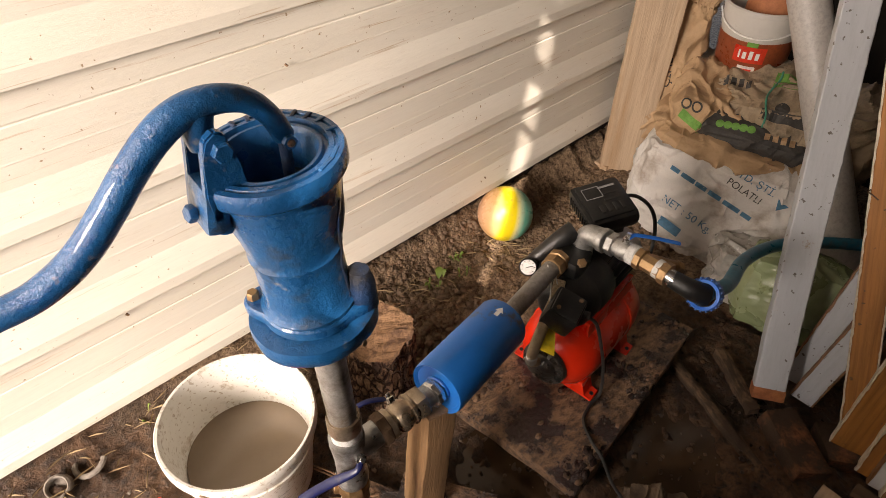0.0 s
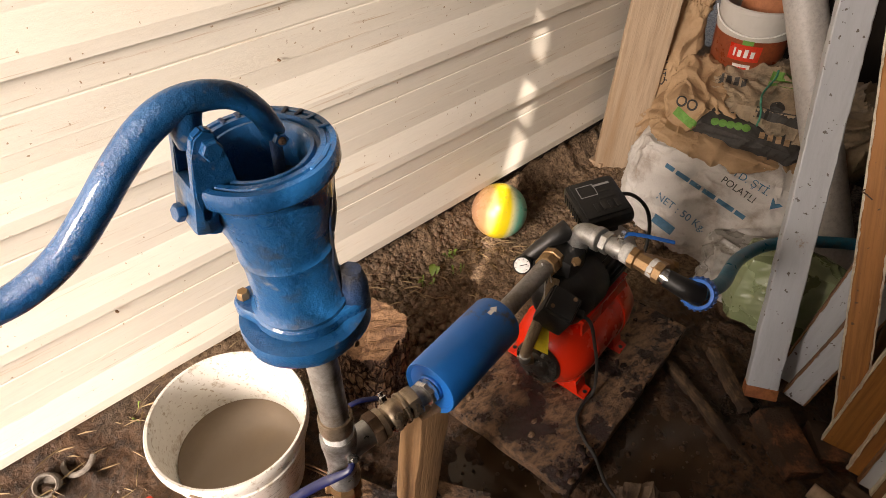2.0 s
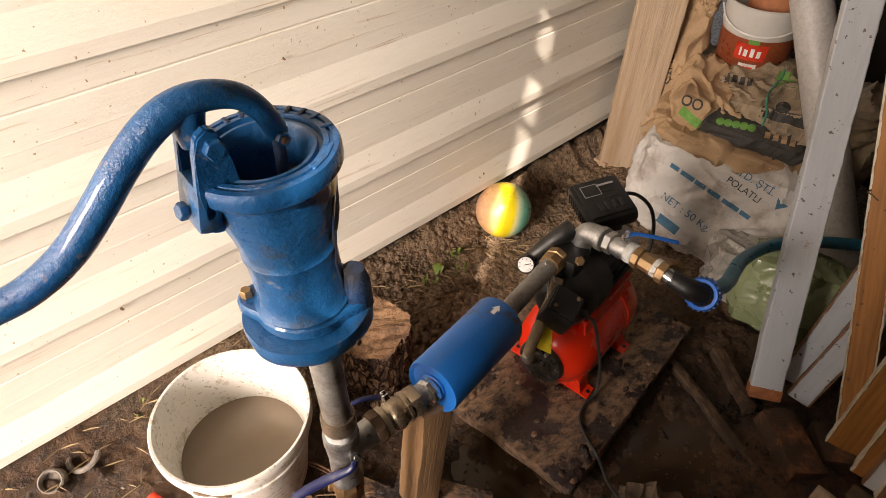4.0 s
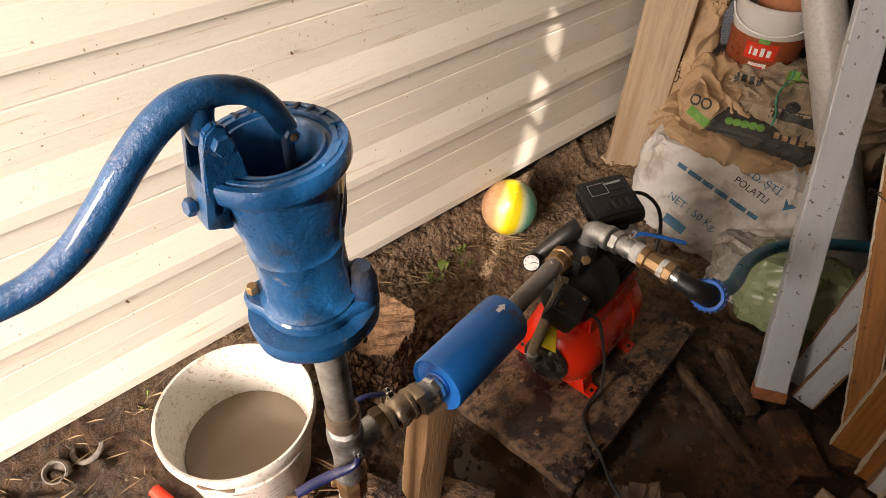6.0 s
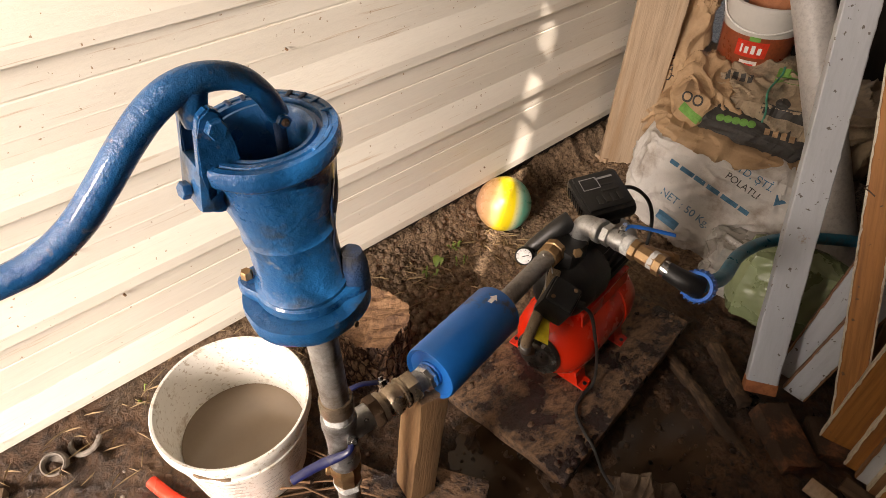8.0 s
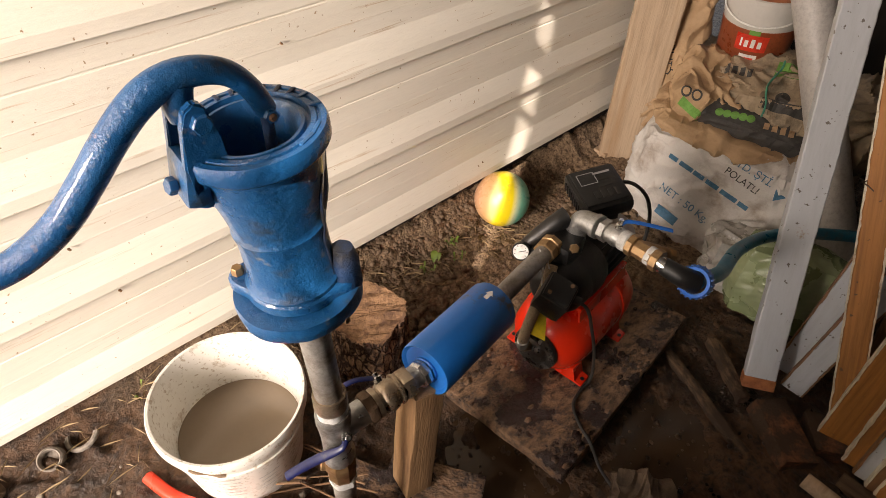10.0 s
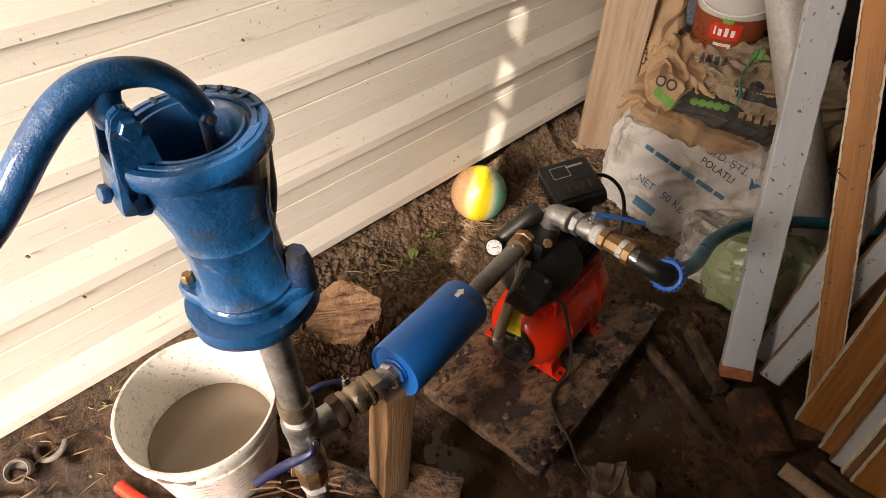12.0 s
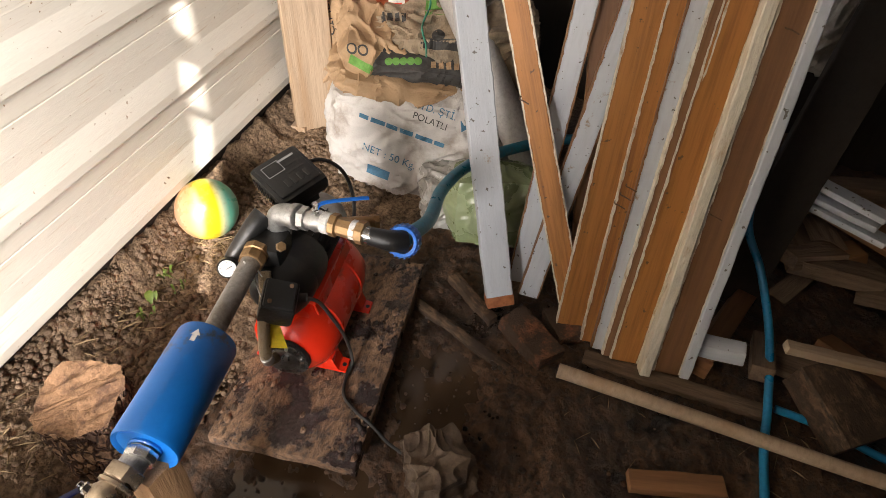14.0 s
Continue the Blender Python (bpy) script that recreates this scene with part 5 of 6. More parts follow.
kraft_b = solo("kraft_sack", pillow(pose(1.955, 0.870, 0.485, 8, -14, 30), 0.14, 0.115, 0.070, 8, 0.022), M_KRAFT, "crumpled brown paper sack end with green print", "sack", "paper sacks")
kraft_c = solo("kraft_sack", pillow(pose(2.07, 0.72, 0.500, -6, -12, 14), 0.16, 0.20, 0.085, 11, 0.021), M_KRAFT_DULL, "crumpled grey-brown paper sack tied with twine", "sack", "paper sacks")
kraft_d = solo("kraft_sack", pillow(pose(2.050, 1.118, 0.53, 6, 10, 38), 0.042, 0.078, 0.30, 14, 0.016), M_KRAFT, "upright brown paper cement sack beside the plank", "sack", "paper sacks")
kraft_e = solo("kraft_sack", pillow(pose(1.900, 0.680, 0.462, 6, -24, 20), 0.055, 0.165, 0.040, 41, 0.010), M_INK_DARK, "black printed end of a paper cement sack", "sack", "paper sacks")
solo("kraft_sack", pillow(pose(2.26, 0.80, 0.26, 0, 0, 10), 0.20, 0.34, 0.25, 17, 0.022), M_KRAFT_DULL, "full brown paper sack at the back of the heap", "sack", "paper sacks")
solo("grey_sack", pillow(pose(2.10, 0.50, 0.50, 0, -10, 30), 0.13, 0.13, 0.12, 19, 0.03), M_KRAFT_DULL, "dull crumpled sack behind the pipe", "sack")
solo("plastic_bag", pillow(pose(1.745, 0.455, 0.105, 0, 10, 35), 0.10, 0.12, 0.10, 23, 0.022), M_CLEARBAG, "crumpled dirty clear plastic bag", "bag")
solo("green_bag", pillow(pose(1.70, 0.305, 0.15, 0, 12, 24), 0.10, 0.15, 0.13, 27, 0.012, 44, 0.45, 0.5), M_BAG, "thin pale green plastic bag stuffed full", "bag")
solo("rag", pillow(pose(0.822, 0.125, 0.03, 0, 0, 40), 0.085, 0.065, 0.042, 31, 0.022, 44), M_RAG, "crumpled muddy plastic rag in the mud", "rag")
solo("white_bag", pillow(pose(2.35, -0.56, 0.69, 0, 0, 20), 0.07, 0.085, 0.13, 37, 0.02), M_SACK, "white bag hanging in the dark of the store", "bag")

# paint pail with a terracotta pot
PM = pose(2.15, 0.888, 0.545, 0, -4, 0)
pail = thing("paint_pail", (2.15, 0.865, 0.545), "brown and white plastic pail holding a terracotta pot", "pail")
pshell = part("pail_shell", lathe(bmesh.new(), [(0, 0), (0.108, 0), (0.112, 0.006), (0.124, 0.165), (0.128, 0.168), (0.130, 0.235), (0.136, 0.238), (0.136, 0.250), (0.130, 0.253), (0.124, 0.245), (0.108, 0.012), (0, 0.01)], PM, 48), M_SHADED_PAIL, pail)


def wrap(m, a0, a1, z0, z1, r0, r1, n=16, off=0.001):
    bm = bmesh.new()
    rows = [[bm.verts.new(m @ Vector(((r + off) * math.cos(a0 + (a1 - a0) * t / n), (r + off) * math.sin(a0 + (a1 - a0) * t / n), z))) for t in range(n + 1)] for r, z in ((r0, z0), (r1, z1))]
    for t in range(n):
        bm.faces.new((rows[0][t], rows[0][t + 1], rows[1][t + 1], rows[1][t]))
    return bm


rz = lambda z: 0.112 + 0.012 * z / 0.165
part("label_band", wrap(PM, 0, 6.283, 0.008, 0.150, rz(0.008), rz(0.150), 48), M_LABEL, pshell)
aa = math.atan2(-0.86, -2.1)
part("label_panel", wrap(PM, aa - 0.42, aa + 0.42, 0.078, 0.135, rz(0.078), rz(0.135), 14, 0.002), M_LABEL_RED, pshell)
for k, (w, da) in enumerate(((0.05, -0.26), (0.10, -0.12), (0.10, 0.05), (0.10, 0.22))):
    part("logo_shape", wrap(PM, aa + da - w / 2, aa + da + w / 2, 0.092, 0.122 - 0.006 * (k % 2), rz(0.092), rz(0.118), 6, 0.0032), M_WHITE, pshell)
part("logo_shape", wrap(PM, aa - 0.12, aa + 0.16, 0.136, 0.152, rz(0.136), rz(0.152), 8, 0.0025), M_INK_GREEN, pshell)
part("logo_shape", wrap(PM, aa - 0.22, aa + 0.26, 0.022, 0.066, rz(0.022), rz(0.066), 8, 0.002), M_WHITE, pshell)
part("logo_shape", wrap(PM, aa - 0.12, aa + 0.18, 0.022, 0.056, rz(0.022), rz(0.056), 8, 0.0032), M_LABEL_RED, pshell)
part("bail", sweep(bmesh.new(), curve_pts([PM @ Vector((0.137 * math.cos(aa + t), 0.137 * math.sin(aa + t), 0.215 - 0.045 * math.cos(t * 1.1))) for t in (-1.4, -0.9, -0.4, 0.1, 0.6, 1.1, 1.4)], 5), 0.003, 6), M_WHITE, pail)
solo("terracotta_pot", lathe(bmesh.new(), [(0, 0.02), (0.075, 0.02), (0.098, 0.30), (0.104, 0.30), (0.104, 0.33), (0.09, 0.33), (0.07, 0.05), (0, 0.05)], PM @ pose(0.01, 0, 0.03, 4, 6, 0), 36), M_TERRA, "terracotta plant pot standing in the pail", "pot")

# pipe behind the post, dark things at the back
solo("pvc_pipe", rod(bmesh.new(), (1.885, 0.15, 0.03), (2.10, 1.20, 1.59), 0.058, 36), M_PVC, "wide grey-white plastic drain pipe leaning upright", "pipe")

# ---- scrap heap behind the leaning boards ----
rng = random.Random(7)
for i in range(34):
    x, y = rng.uniform(1.50, 2.45), rng.uniform(-1.35, -0.42)
    hh = 0.02 + 0.22 * S(1.4, 2.3, x) * rng.random()
    L_ = rng.uniform(0.14, 0.42)
    timber("offcut", pose(x, y, 0.02 + hh, rng.uniform(-18, 18), rng.uniform(-16, 16), rng.uniform(0, 180)), L_, rng.uniform(0.05, 0.11), rng.uniform(0.02, 0.06), rng.choice((M_OLDWOOD, M_OLDWOOD, M_OLDWOOD, M_BROWN)), "weathered timber offcut in the scrap heap", "timber", "scrap heap", seed=i + 20, cuts=3)
for i, (x, y, z, a) in enumerate(((1.98, -0.70, 0.27, 62), (2.00, -0.66, 0.30, 65), (2.02, -0.68, 0.33, 58))):
    timber("white_offcut", pose(x, y, z, 4, 3, a), 0.34, 0.06, 0.02, M_WHITEWOOD, "white painted moulding offcut on the scrap heap", "timber", "scrap heap", seed=i + 70, cuts=3)
timber("white_offcut", pose(1.44, -0.44, 0.10, 0, 12, 88), 0.20, 0.05, 0.05, M_WHITEWOOD, "white painted block end behind the boards", "timber", seed=80)
timber("brown_block", pose(1.46, -0.43, 0.035, 0, 0, 80), 0.10, 0.10, 0.07, M_BROWN, "brown timber block behind the boards", "timber", seed=81)
timber("big_offcut", pose(1.42, -0.80, 0.07, 0, -12, 40), 0.22, 0.16, 0.10, M_MUDWOOD, "split timber chunk with a raw edge", "timber", seed=82)
timber("raw_offcut", pose(1.50, -0.78, 0.16, 6, -8, 105), 0.34, 0.035, 0.025, M_RAW, "raw pine lath resting on a timber chunk", "timber", seed=83)
bh = curve_pts([(2.1, -0.42, 0.5), (1.90, -0.44, 0.40), (1.767, -0.456, 0.30), (1.69, -0.53, 0.21), (1.55, -0.60, 0.11), (1.36, -0.635, 0.035), (1.25, -0.64, 0.012), (1.11, -0.648, 0.014), (0.95, -0.66, 0.016), (0.75, -0.70, 0.016)], 8)
solo("blue_hose", sweep(bmesh.new(), bh, 0.0118, 14), M_HOSE2, "bright blue plastic pipe crossing the scrap heap", "pipe")
solo("blue_hose", sweep(bmesh.new(), curve_pts([(1.375, -0.66, 0.018), (1.37, -0.80, 0.018), (1.34, -0.94, 0.018), (1.32, -1.2, 0.018)], 8), 0.0115, 12), M_HOSE2, "bright blue plastic pipe lying on the soil", "pipe")
rh = curve_pts([(-0.095, 0.860, 0.116), (-0.06, 0.775, 0.112), (0.0, 0.700, 0.108), (0.075, 0.640, 0.106), (0.15, 0.585, 0.104), (0.215, 0.530, 0.094), (0.25, 0.43, 0.085), (0.28, 0.25, 0.06), (0.3, 0.0, 0.04)], 8)
solo("red_hose", sweep(bmesh.new(), rh, 0.0145, 16), M_REDHOSE, "glossy red plastic hose lying round the bucket", "hose")

# ---- small ground things by the wall ----
def onto(x, y, dz=0.0):
    return gz(x, y) + dz


solo("pipe_cap", lathe(bmesh.new(), [(0, 0.0), (0.026, 0.0), (0.028, 0.004), (0.028, 0.03), (0.024, 0.034), (0.021, 0.030), (0.020, 0.010), (0, 0.010)], pose(-0.255, 1.03, onto(-0.255, 1.03, 0.0), 30, -10, 0), 28), M_STONE, "grey threaded pipe cap lying on soil", "pipe cap")
solo("broken_ring", sweep(bmesh.new(), [(-0.185 + 0.034 * math.cos(a / 10), 1.045 + 0.034 * math.sin(a / 10), onto(-0.18, 1.04, 0.012 + 0.008 * math.sin(a / 8))) for a in range(20, 62, 3)], 0.007, 8), M_STONE, "broken grey pipe ring half buried in soil", "ring")
timber("grey_stick", pose(-0.30, 1.13, onto(-0.3, 1.1, 0.012), 0, 0, 20), 0.16, 0.028, 0.016, M_STONE, "grey weathered stick by the wall", "stick", seed=91)
timber("wood_scrap", pose(-0.40, 0.97, onto(-0.4, 0.97, 0.02), 0, 0, 70), 0.12, 0.05, 0.03, M_OLDWOOD, "grey wood scrap on the soil", "timber", seed=92)
timber("wood_scrap", pose(1.86, 1.02, 0.05, 0, 0, 30), 0.22, 0.04, 0.02, M_RAW, "pale wood scrap on soil beside the plank", "timber", seed=93)
timber("wood_scrap", pose(1.98, 1.22, 0.075, 4, 0, 10), 0.26, 0.06, 0.02, M_RAW, "pale wood scrap at the foot of the siding", "timber", seed=94)


def scatter(name, n, region, size, material, label, category, seed):
    r = random.Random(seed)
    verts, faces = [], []
    for i in range(n):
        x, y = region(r)
        s = size(r)
        h = onto(x, y, 0.004)
        bmx = bmesh.new()
        bmesh.ops.create_icosphere(bmx, subdivisions=1, radius=s)
        b = len(verts)
        q = Vector((r.random() * 90, r.random() * 90, 0))
        for v in bmx.verts:
            p = v.co * (1 + 0.5 * noise.noise(v.co / s * 1.3 + q))
            verts.append((x + p.x, y + p.y, h + p.z * 0.7))
        for f in bmx.faces:
            faces.append([b + v.index for v in f.verts])
        bmx.free()
    me = bpy.data.meshes.new(name)
    me.from_pydata(verts, [], faces)
    me.materials.append(material)
    me.shade_smooth()
    return tagged(new(name, me), label, category, kind="stuff")


scatter("soil_clods", 4200, lambda r: (r.uniform(0.35, 2.1), 1.12 - abs(r.gauss(0, 0.16)) + 0.11), lambda r: r.choice((0.002, 0.003, 0.004, 0.005, 0.008)) * r.uniform(0.6, 1.3), M_CLOD, "loose dry soil clods along the wall", "soil", 3)
scatter("soil_clods", 1800, lambda r: (r.uniform(0.2, 1.6), r.uniform(-0.9, 0.9)), lambda r: r.choice((0.003, 0.005, 0.008)) * r.uniform(0.6, 1.3), M_MUD, "small wet mud lumps on the ground", "mud", 4)
scatter("soil_clods", 5200, lambda r: (r.uniform(0.55, 2.0), r.uniform(0.74, 1.22)), lambda r: r.choice((0.003, 0.004, 0.005, 0.007, 0.010, 0.013)) * r.uniform(0.6, 1.2), M_CLOD, "crumbled brown soil beside the ball", "soil", 14)
scatter("pebbles", 40, lambda r: (r.uniform(-0.5, 0.5), r.uniform(0.5, 1.1)), lambda r: r.uniform(0.003, 0.009), M_STONE, "grey pebbles pressed into the soil", "pebbles", 5)

# straw and thin grass
r_ = random.Random(12)
verts, faces = [], []
for i in range(420):
    if i < 370:
        x, y = r_.uniform(-0.6, 1.3), 1.15 - abs(r_.gauss(0, 0.12))
    else:
        x, y = r_.uniform(0.9, 1.7), r_.uniform(-0.9, -0.05)
    a, l, w = r_.uniform(0, 6.28), r_.uniform(0.02, 0.08), 0.0007
    z0, z1 = onto(x, y, 0.006), onto(x, y, 0.008 + r_.random() * 0.02)
    dx, dy = math.cos(a) * l, math.sin(a) * l
    b = len(verts)
    verts += [(x - dy / l * w, y + dx / l * w, z0), (x + dy / l * w, y - dx / l * w, z0), (x + dx / 2, y + dy / 2, (z0 + z1) / 2 + 0.006), (x + dx, y + dy, z1)]
    faces += [(b, b + 1, b + 2), (b, b + 2, b + 3), (b + 1, b + 3, b + 2)]
me = bpy.data.meshes.new("straw")
me.from_pydata(verts, [], faces)
me.materials.append(M_STRAW)
tagged(new("straw", me), "scattered dry straw and grass stems on the soil", "straw", kind="stuff")


def weed(x, y, n, size, seed):
    r = random.Random(seed)
    ob = thing("weed", (x, y, onto(x, y)), "small green weed sprouting from the soil", "weed", "weeds by the wall")
    for i in range(n):
        a, l = r.uniform(0, 6.28), size * r.uniform(0.6, 1.2)
        px, py = x + r.gauss(0, size), y + r.gauss(0, size * 0.6)
        bm = bmesh.new()
        rows = []
        for k in range(6):
            t = k / 5
            w = l * 0.33 * math.sin(math.pi * (0.08 + 0.9 * t))
            c = Vector((px + math.cos(a) * l * t, py + math.sin(a) * l * t, onto(px, py, 0.012 + 0.022 * math.sin(t * 2.2))))
            sd = Vector((-math.sin(a), math.cos(a), 0)) * w
            rows.append([bm.verts.new(c - sd + Vector((0, 0, 0.003))), bm.verts.new(c), bm.verts.new(c + sd + Vector((0, 0, 0.003)))])
        for p, q in zip(rows, rows[1:]):
            for j in (0, 1):
                bm.faces.new((p[j], p[j + 1], q[j + 1], q[j]))
        part("leaf", bm, M_LEAF, ob)


weed(0.905, 1.10, 3, 0.035, 1)
weed(1.02, 1.12, 9, 0.016, 2)
weed(0.99, 1.05, 7, 0.014, 3)
weed(0.86, 1.06, 5, 0.016, 4)
weed(-0.02, 1.06, 6, 0.015, 5)
weed(0.02, 0.55, 5, 0.03, 6)
tr = random.Random(5)
for i in range(16):
    x0, y0, a, l = tr.uniform(0.14, 0.34), tr.uniform(0.46, 0.64), tr.uniform(2.0, 2.9), tr.uniform(0.08, 0.20)
    z0 = onto(x0, y0, 0.012 + 0.002 * i)
    solo("dry_twig", sweep(bmesh.new(), curve_pts([(x0, y0, z0 + 0.02), (x0 + 0.5 * l * math.cos(a), y0 + 0.5 * l * math.sin(a) + 0.008, z0 + 0.012), (x0 + l * math.cos(a), y0 + l * math.sin(a), onto(x0 + l * math.cos(a), y0 + l * math.sin(a), 0.008))], 4), lambda u: 0.0032 - 0.0015 * u, 6), M_TWIG, "dry twig lying beside the standpipe", "twig", "dry twigs")
# lumps of mud dried onto the wide plank
mr = random.Random(9)
verts, faces = [], []
for i in range(420):
    px, py = mr.uniform(-0.34, 0.34), mr.uniform(-0.185, 0.185)
    if noise.noise((px * 7, py * 7, 3.0)) < 0.02:
        continue
    s = mr.uniform(0.003, 0.011)
    bmx = bmesh.new()
    bmesh.ops.create_icosphere(bmx, subdivisions=1, radius=s)
    b0 = len(verts)
    for v_ in bmx.verts:
        p = v_.co * (1 + 0.6 * noise.noise(v_.co / s + Vector((i, 0, 0))))
        q = BM @ Vector((px + p.x * 1.5, py + p.y, 0.0765 + p.z * 0.32))
        verts.append(q)
    faces += [[b0 + w_.index for w_ in f.verts] for f in bmx.faces]
    bmx.free()
me = bpy.data.meshes.new("dried_mud")
me.from_pydata(verts, [], faces)
me.materials.append(M_BOARD)
me.shade_smooth()
tagged(new("dried_mud", me), "lumps of mud dried onto the wide plank", "mud", kind="stuff")

# ---- print on the sacks ----
bpy.context.view_layer.update()


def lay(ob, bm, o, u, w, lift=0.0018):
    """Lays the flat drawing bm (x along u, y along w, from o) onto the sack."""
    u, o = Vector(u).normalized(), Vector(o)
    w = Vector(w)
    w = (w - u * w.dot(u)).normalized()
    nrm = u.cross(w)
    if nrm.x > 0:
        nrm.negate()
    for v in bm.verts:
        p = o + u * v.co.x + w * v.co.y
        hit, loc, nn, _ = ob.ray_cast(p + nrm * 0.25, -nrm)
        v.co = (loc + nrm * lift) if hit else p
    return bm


def bar(w, h, n=14):
    bm = bmesh.new()
    rows = [[bm.verts.new((w * i / n, y, 0)) for i in range(n + 1)] for y in (0, h / 2, h)]
    for a, b in zip(rows, rows[1:]):
        for i in range(n):
            bm.faces.new((a[i], a[i + 1], b[i + 1], b[i]))
    return bm


def disc(r, n=20):
    bm = bmesh.new()
    mid = bm.verts.new((0, 0, 0))
    a = [bm.verts.new((r * 0.5 * math.cos(k * 6.283185 / n), r * 0.5 * math.sin(k * 6.283185 / n), 0)) for k in range(n)]
    b = [bm.verts.new((r * math.cos(k * 6.283185 / n), r * math.sin(k * 6.283185 / n), 0)) for k in range(n)]
    for k in range(n):
        j = (k + 1) % n
        bm.faces.new((mid, a[k], a[j]))
        bm.faces.new((a[k], b[k], b[j], a[j]))
    return bm


def words(text, size):
    cu = bpy.data.curves.new("text", "FONT")
    cu.body, cu.size = text, size
    tmp = new("tmp", cu)
    bpy.context.view_layer.update()
    me = bpy.data.meshes.new_from_object(tmp.evaluated_get(bpy.context.evaluated_depsgraph_get()))
    bm = bmesh.new()
    bm.from_mesh(me)
    bmesh.ops.triangulate(bm, faces=bm.faces)
    bpy.data.objects.remove(tmp)
    bpy.data.curves.remove(cu)
    bpy.data.meshes.remove(me)
    return bm


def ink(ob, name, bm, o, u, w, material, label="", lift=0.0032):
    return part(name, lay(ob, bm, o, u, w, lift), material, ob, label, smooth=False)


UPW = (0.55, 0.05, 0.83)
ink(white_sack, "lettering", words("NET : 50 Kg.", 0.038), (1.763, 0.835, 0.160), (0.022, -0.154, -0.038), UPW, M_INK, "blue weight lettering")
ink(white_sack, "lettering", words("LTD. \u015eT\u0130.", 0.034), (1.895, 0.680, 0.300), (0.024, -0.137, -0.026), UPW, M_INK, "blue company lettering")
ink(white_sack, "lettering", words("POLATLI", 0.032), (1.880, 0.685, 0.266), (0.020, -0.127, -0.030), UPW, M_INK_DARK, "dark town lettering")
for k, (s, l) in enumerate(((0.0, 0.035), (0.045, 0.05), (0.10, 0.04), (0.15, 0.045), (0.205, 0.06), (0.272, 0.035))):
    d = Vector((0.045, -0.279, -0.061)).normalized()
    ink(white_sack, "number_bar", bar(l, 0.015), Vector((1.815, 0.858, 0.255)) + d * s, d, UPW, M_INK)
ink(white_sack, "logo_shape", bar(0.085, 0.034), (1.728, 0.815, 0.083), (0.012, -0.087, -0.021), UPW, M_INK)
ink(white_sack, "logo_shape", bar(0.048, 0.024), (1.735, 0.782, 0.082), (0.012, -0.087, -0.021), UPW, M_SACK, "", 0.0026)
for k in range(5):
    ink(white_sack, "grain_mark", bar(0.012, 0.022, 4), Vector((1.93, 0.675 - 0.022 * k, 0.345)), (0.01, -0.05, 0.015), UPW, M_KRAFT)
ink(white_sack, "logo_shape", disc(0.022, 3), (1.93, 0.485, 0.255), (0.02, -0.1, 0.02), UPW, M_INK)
KU = (0.6, 0.1, 0.75)
for k in range(2):
    ink(kraft_b, "logo_ring", disc(0.017), (1.862 + 0.010 * k, 0.905 - 0.034 * k, 0.462), (0.25, -0.9, -0.1), KU, M_INK_DARK)
    ink(kraft_b, "logo_mark", disc(0.011), (1.862 + 0.010 * k, 0.905 - 0.034 * k, 0.462), (0.25, -0.9, -0.1), KU, M_KRAFT, "", 0.0045)
ink(kraft_b, "green_swash", bar(0.085, 0.026), (1.832, 0.915, 0.432), (0.1, -0.9, -0.35), KU, M_INK_GREEN)
for k in range(5):
    ink(kraft_e, "green_leaf_mark", disc(0.013), Vector((1.868, 0.775, 0.455)) + Vector((0.35, -0.9, 0.1)).normalized() * 0.024 * k, (0.35, -0.9, 0.1), KU, M_INK_GREEN, "", 0.003)
for k in range(4):
    ink(kraft_e, "letter_bar", bar(0.016, 0.024, 4), Vector((1.905, 0.635, 0.450)) + Vector((0.35, -0.9, 0.0)) * 0.026 * k, (0.35, -0.9, 0.2), KU, M_KRAFT, "", 0.003)
ink(kraft_c, "green_panel", bar(0.17, 0.06, 20), (2.035, 0.730, 0.565), (0.35, -0.9, 0.0), KU, M_INK_GREEN)
ink(kraft_c, "black_panel", bar(0.20, 0.035, 20), (1.945, 0.700, 0.480), (0.35, -0.9, 0.0), KU, M_INK_DARK)
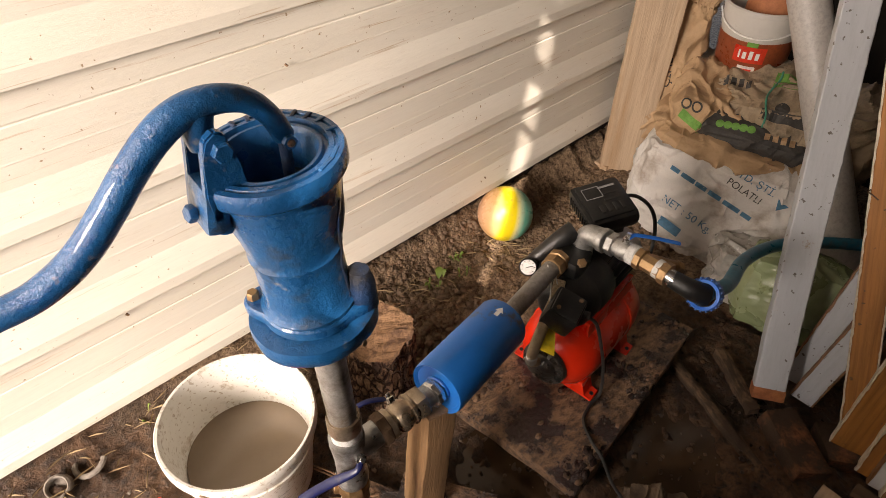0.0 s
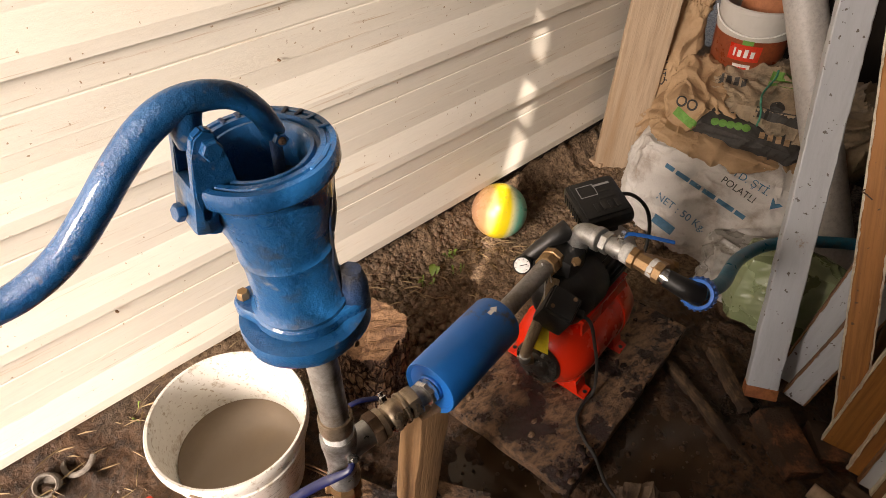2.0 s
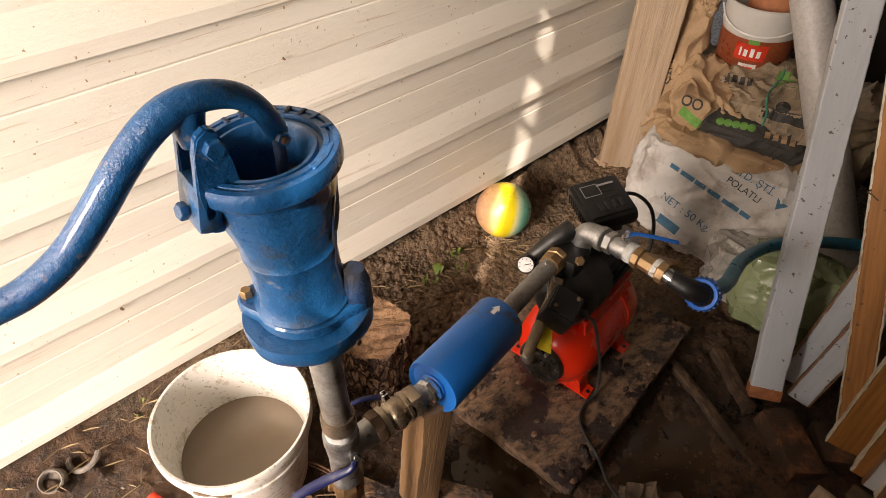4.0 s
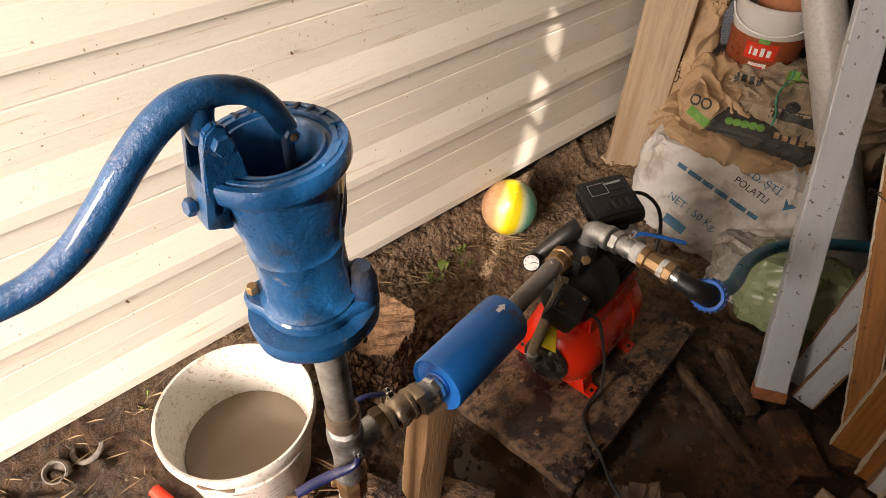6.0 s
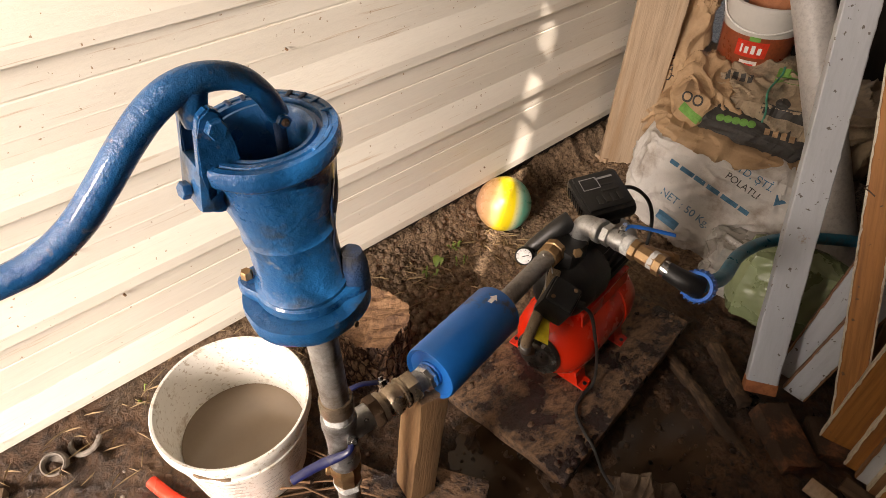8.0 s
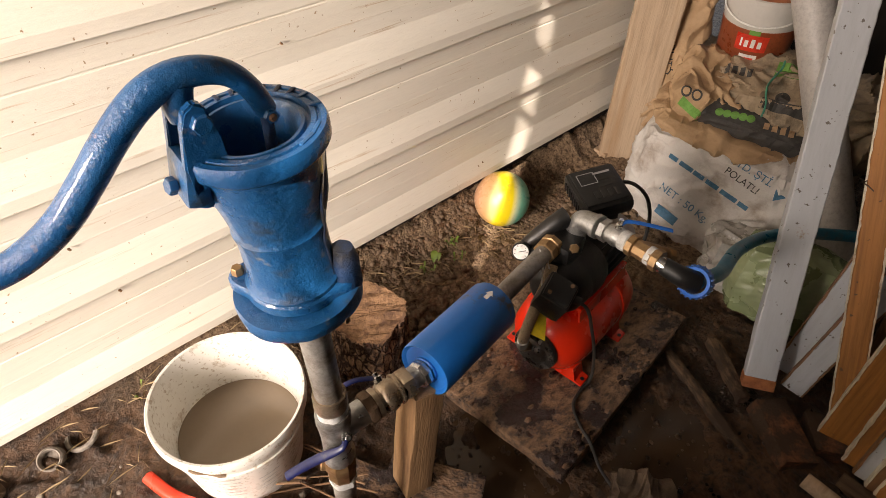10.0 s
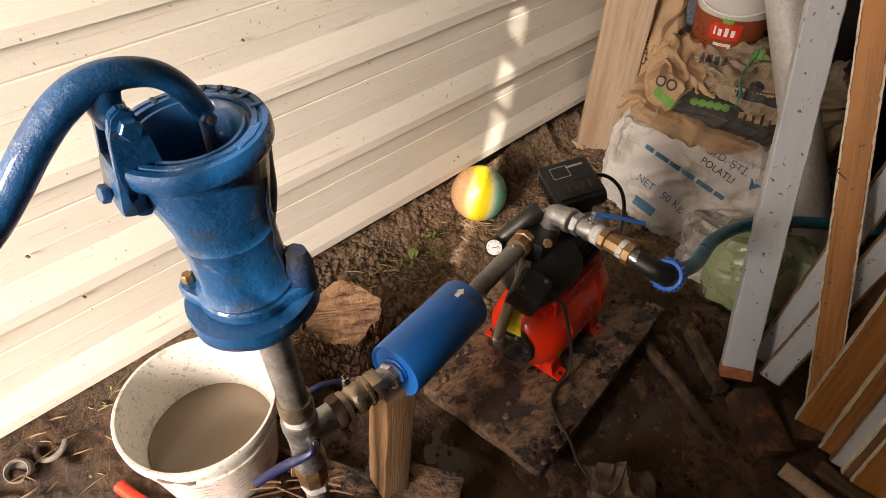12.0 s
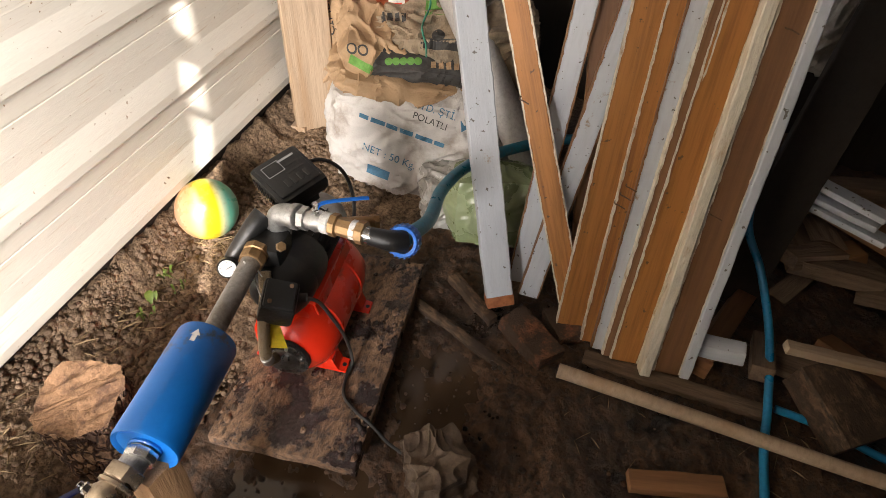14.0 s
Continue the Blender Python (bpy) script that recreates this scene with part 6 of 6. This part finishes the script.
ink(kraft_c, "logo_ring", disc(0.022), (1.985, 0.655, 0.525), (0.35, -0.9, 0.0), KU, M_INK_DARK)
for k in range(4):
    ink(kraft_c, "letter_bar", bar(0.016, 0.032, 4), Vector((1.965, 0.86, 0.545)) + Vector((0.35, -0.9, 0.0)) * 0.026 * k, (0.35, -0.9, 0.25), KU, M_INK_DARK)
ink(kraft_d, "lettering", words("\u00c7\u0130MENTO", 0.045), (2.030, 1.100, 0.44), (-0.05, 0.10, 1.0), (-0.6, 0.75, 0.05), M_INK_DARK, "dark cement lettering")
tb = bmesh.new()
for k in range(15):
    tb.verts.new((0.010 * math.sin(k * 0.6), -0.02 + 0.018 * k, 0))
lay(kraft_c, tb, (1.935, 0.685, 0.44), (0.35, -0.9, 0.0), KU, 0.004)
tpts = [v.co.copy() for v in tb.verts]
tb.free()
solo("twine", sweep(bmesh.new(), curve_pts(tpts, 3), 0.0035, 6), M_TWINE, "green twine tied over the paper sack", "twine")

# bent nails in the boards, bare foot of the post
for x, y, z in ((1.528, -0.084, 0.47), (1.538, -0.091, 0.494), (1.518, -0.077, 0.445), (1.534, -0.31, 0.484), (1.592, 0.242, 0.63), (1.702, -0.31, 0.905)):
    solo("nail", sweep(bmesh.new(), curve_pts([(x + 0.01, y, z), (x - 0.016, y, z + 0.003), (x - 0.022, y - 0.012, z + 0.004), (x - 0.022, y - 0.03, z - 0.002)], 3), 0.0018, 6), M_STEEL_DARK, "bent rusty nail sticking out of a board", "nail", "bent nails")
# small dark flecks on the siding
for x, z in ((0.0, 0.46), (1.165, 0.262), (1.185, 0.268), (-0.05, 0.62), (0.5, 0.9), (0.3, 1.12), (0.8, 0.52)):
    bmx = bmesh.new()
    bmesh.ops.create_icosphere(bmx, subdivisions=2, radius=0.0036)
    for v_ in bmx.verts:
        v_.co = WALL_M @ (Vector((x, -0.010, z)) + v_.co * (1 + 0.9 * noise.noise(v_.co * 300)))
    part("mud_fleck", bmx, M_TWIG, wall_north)
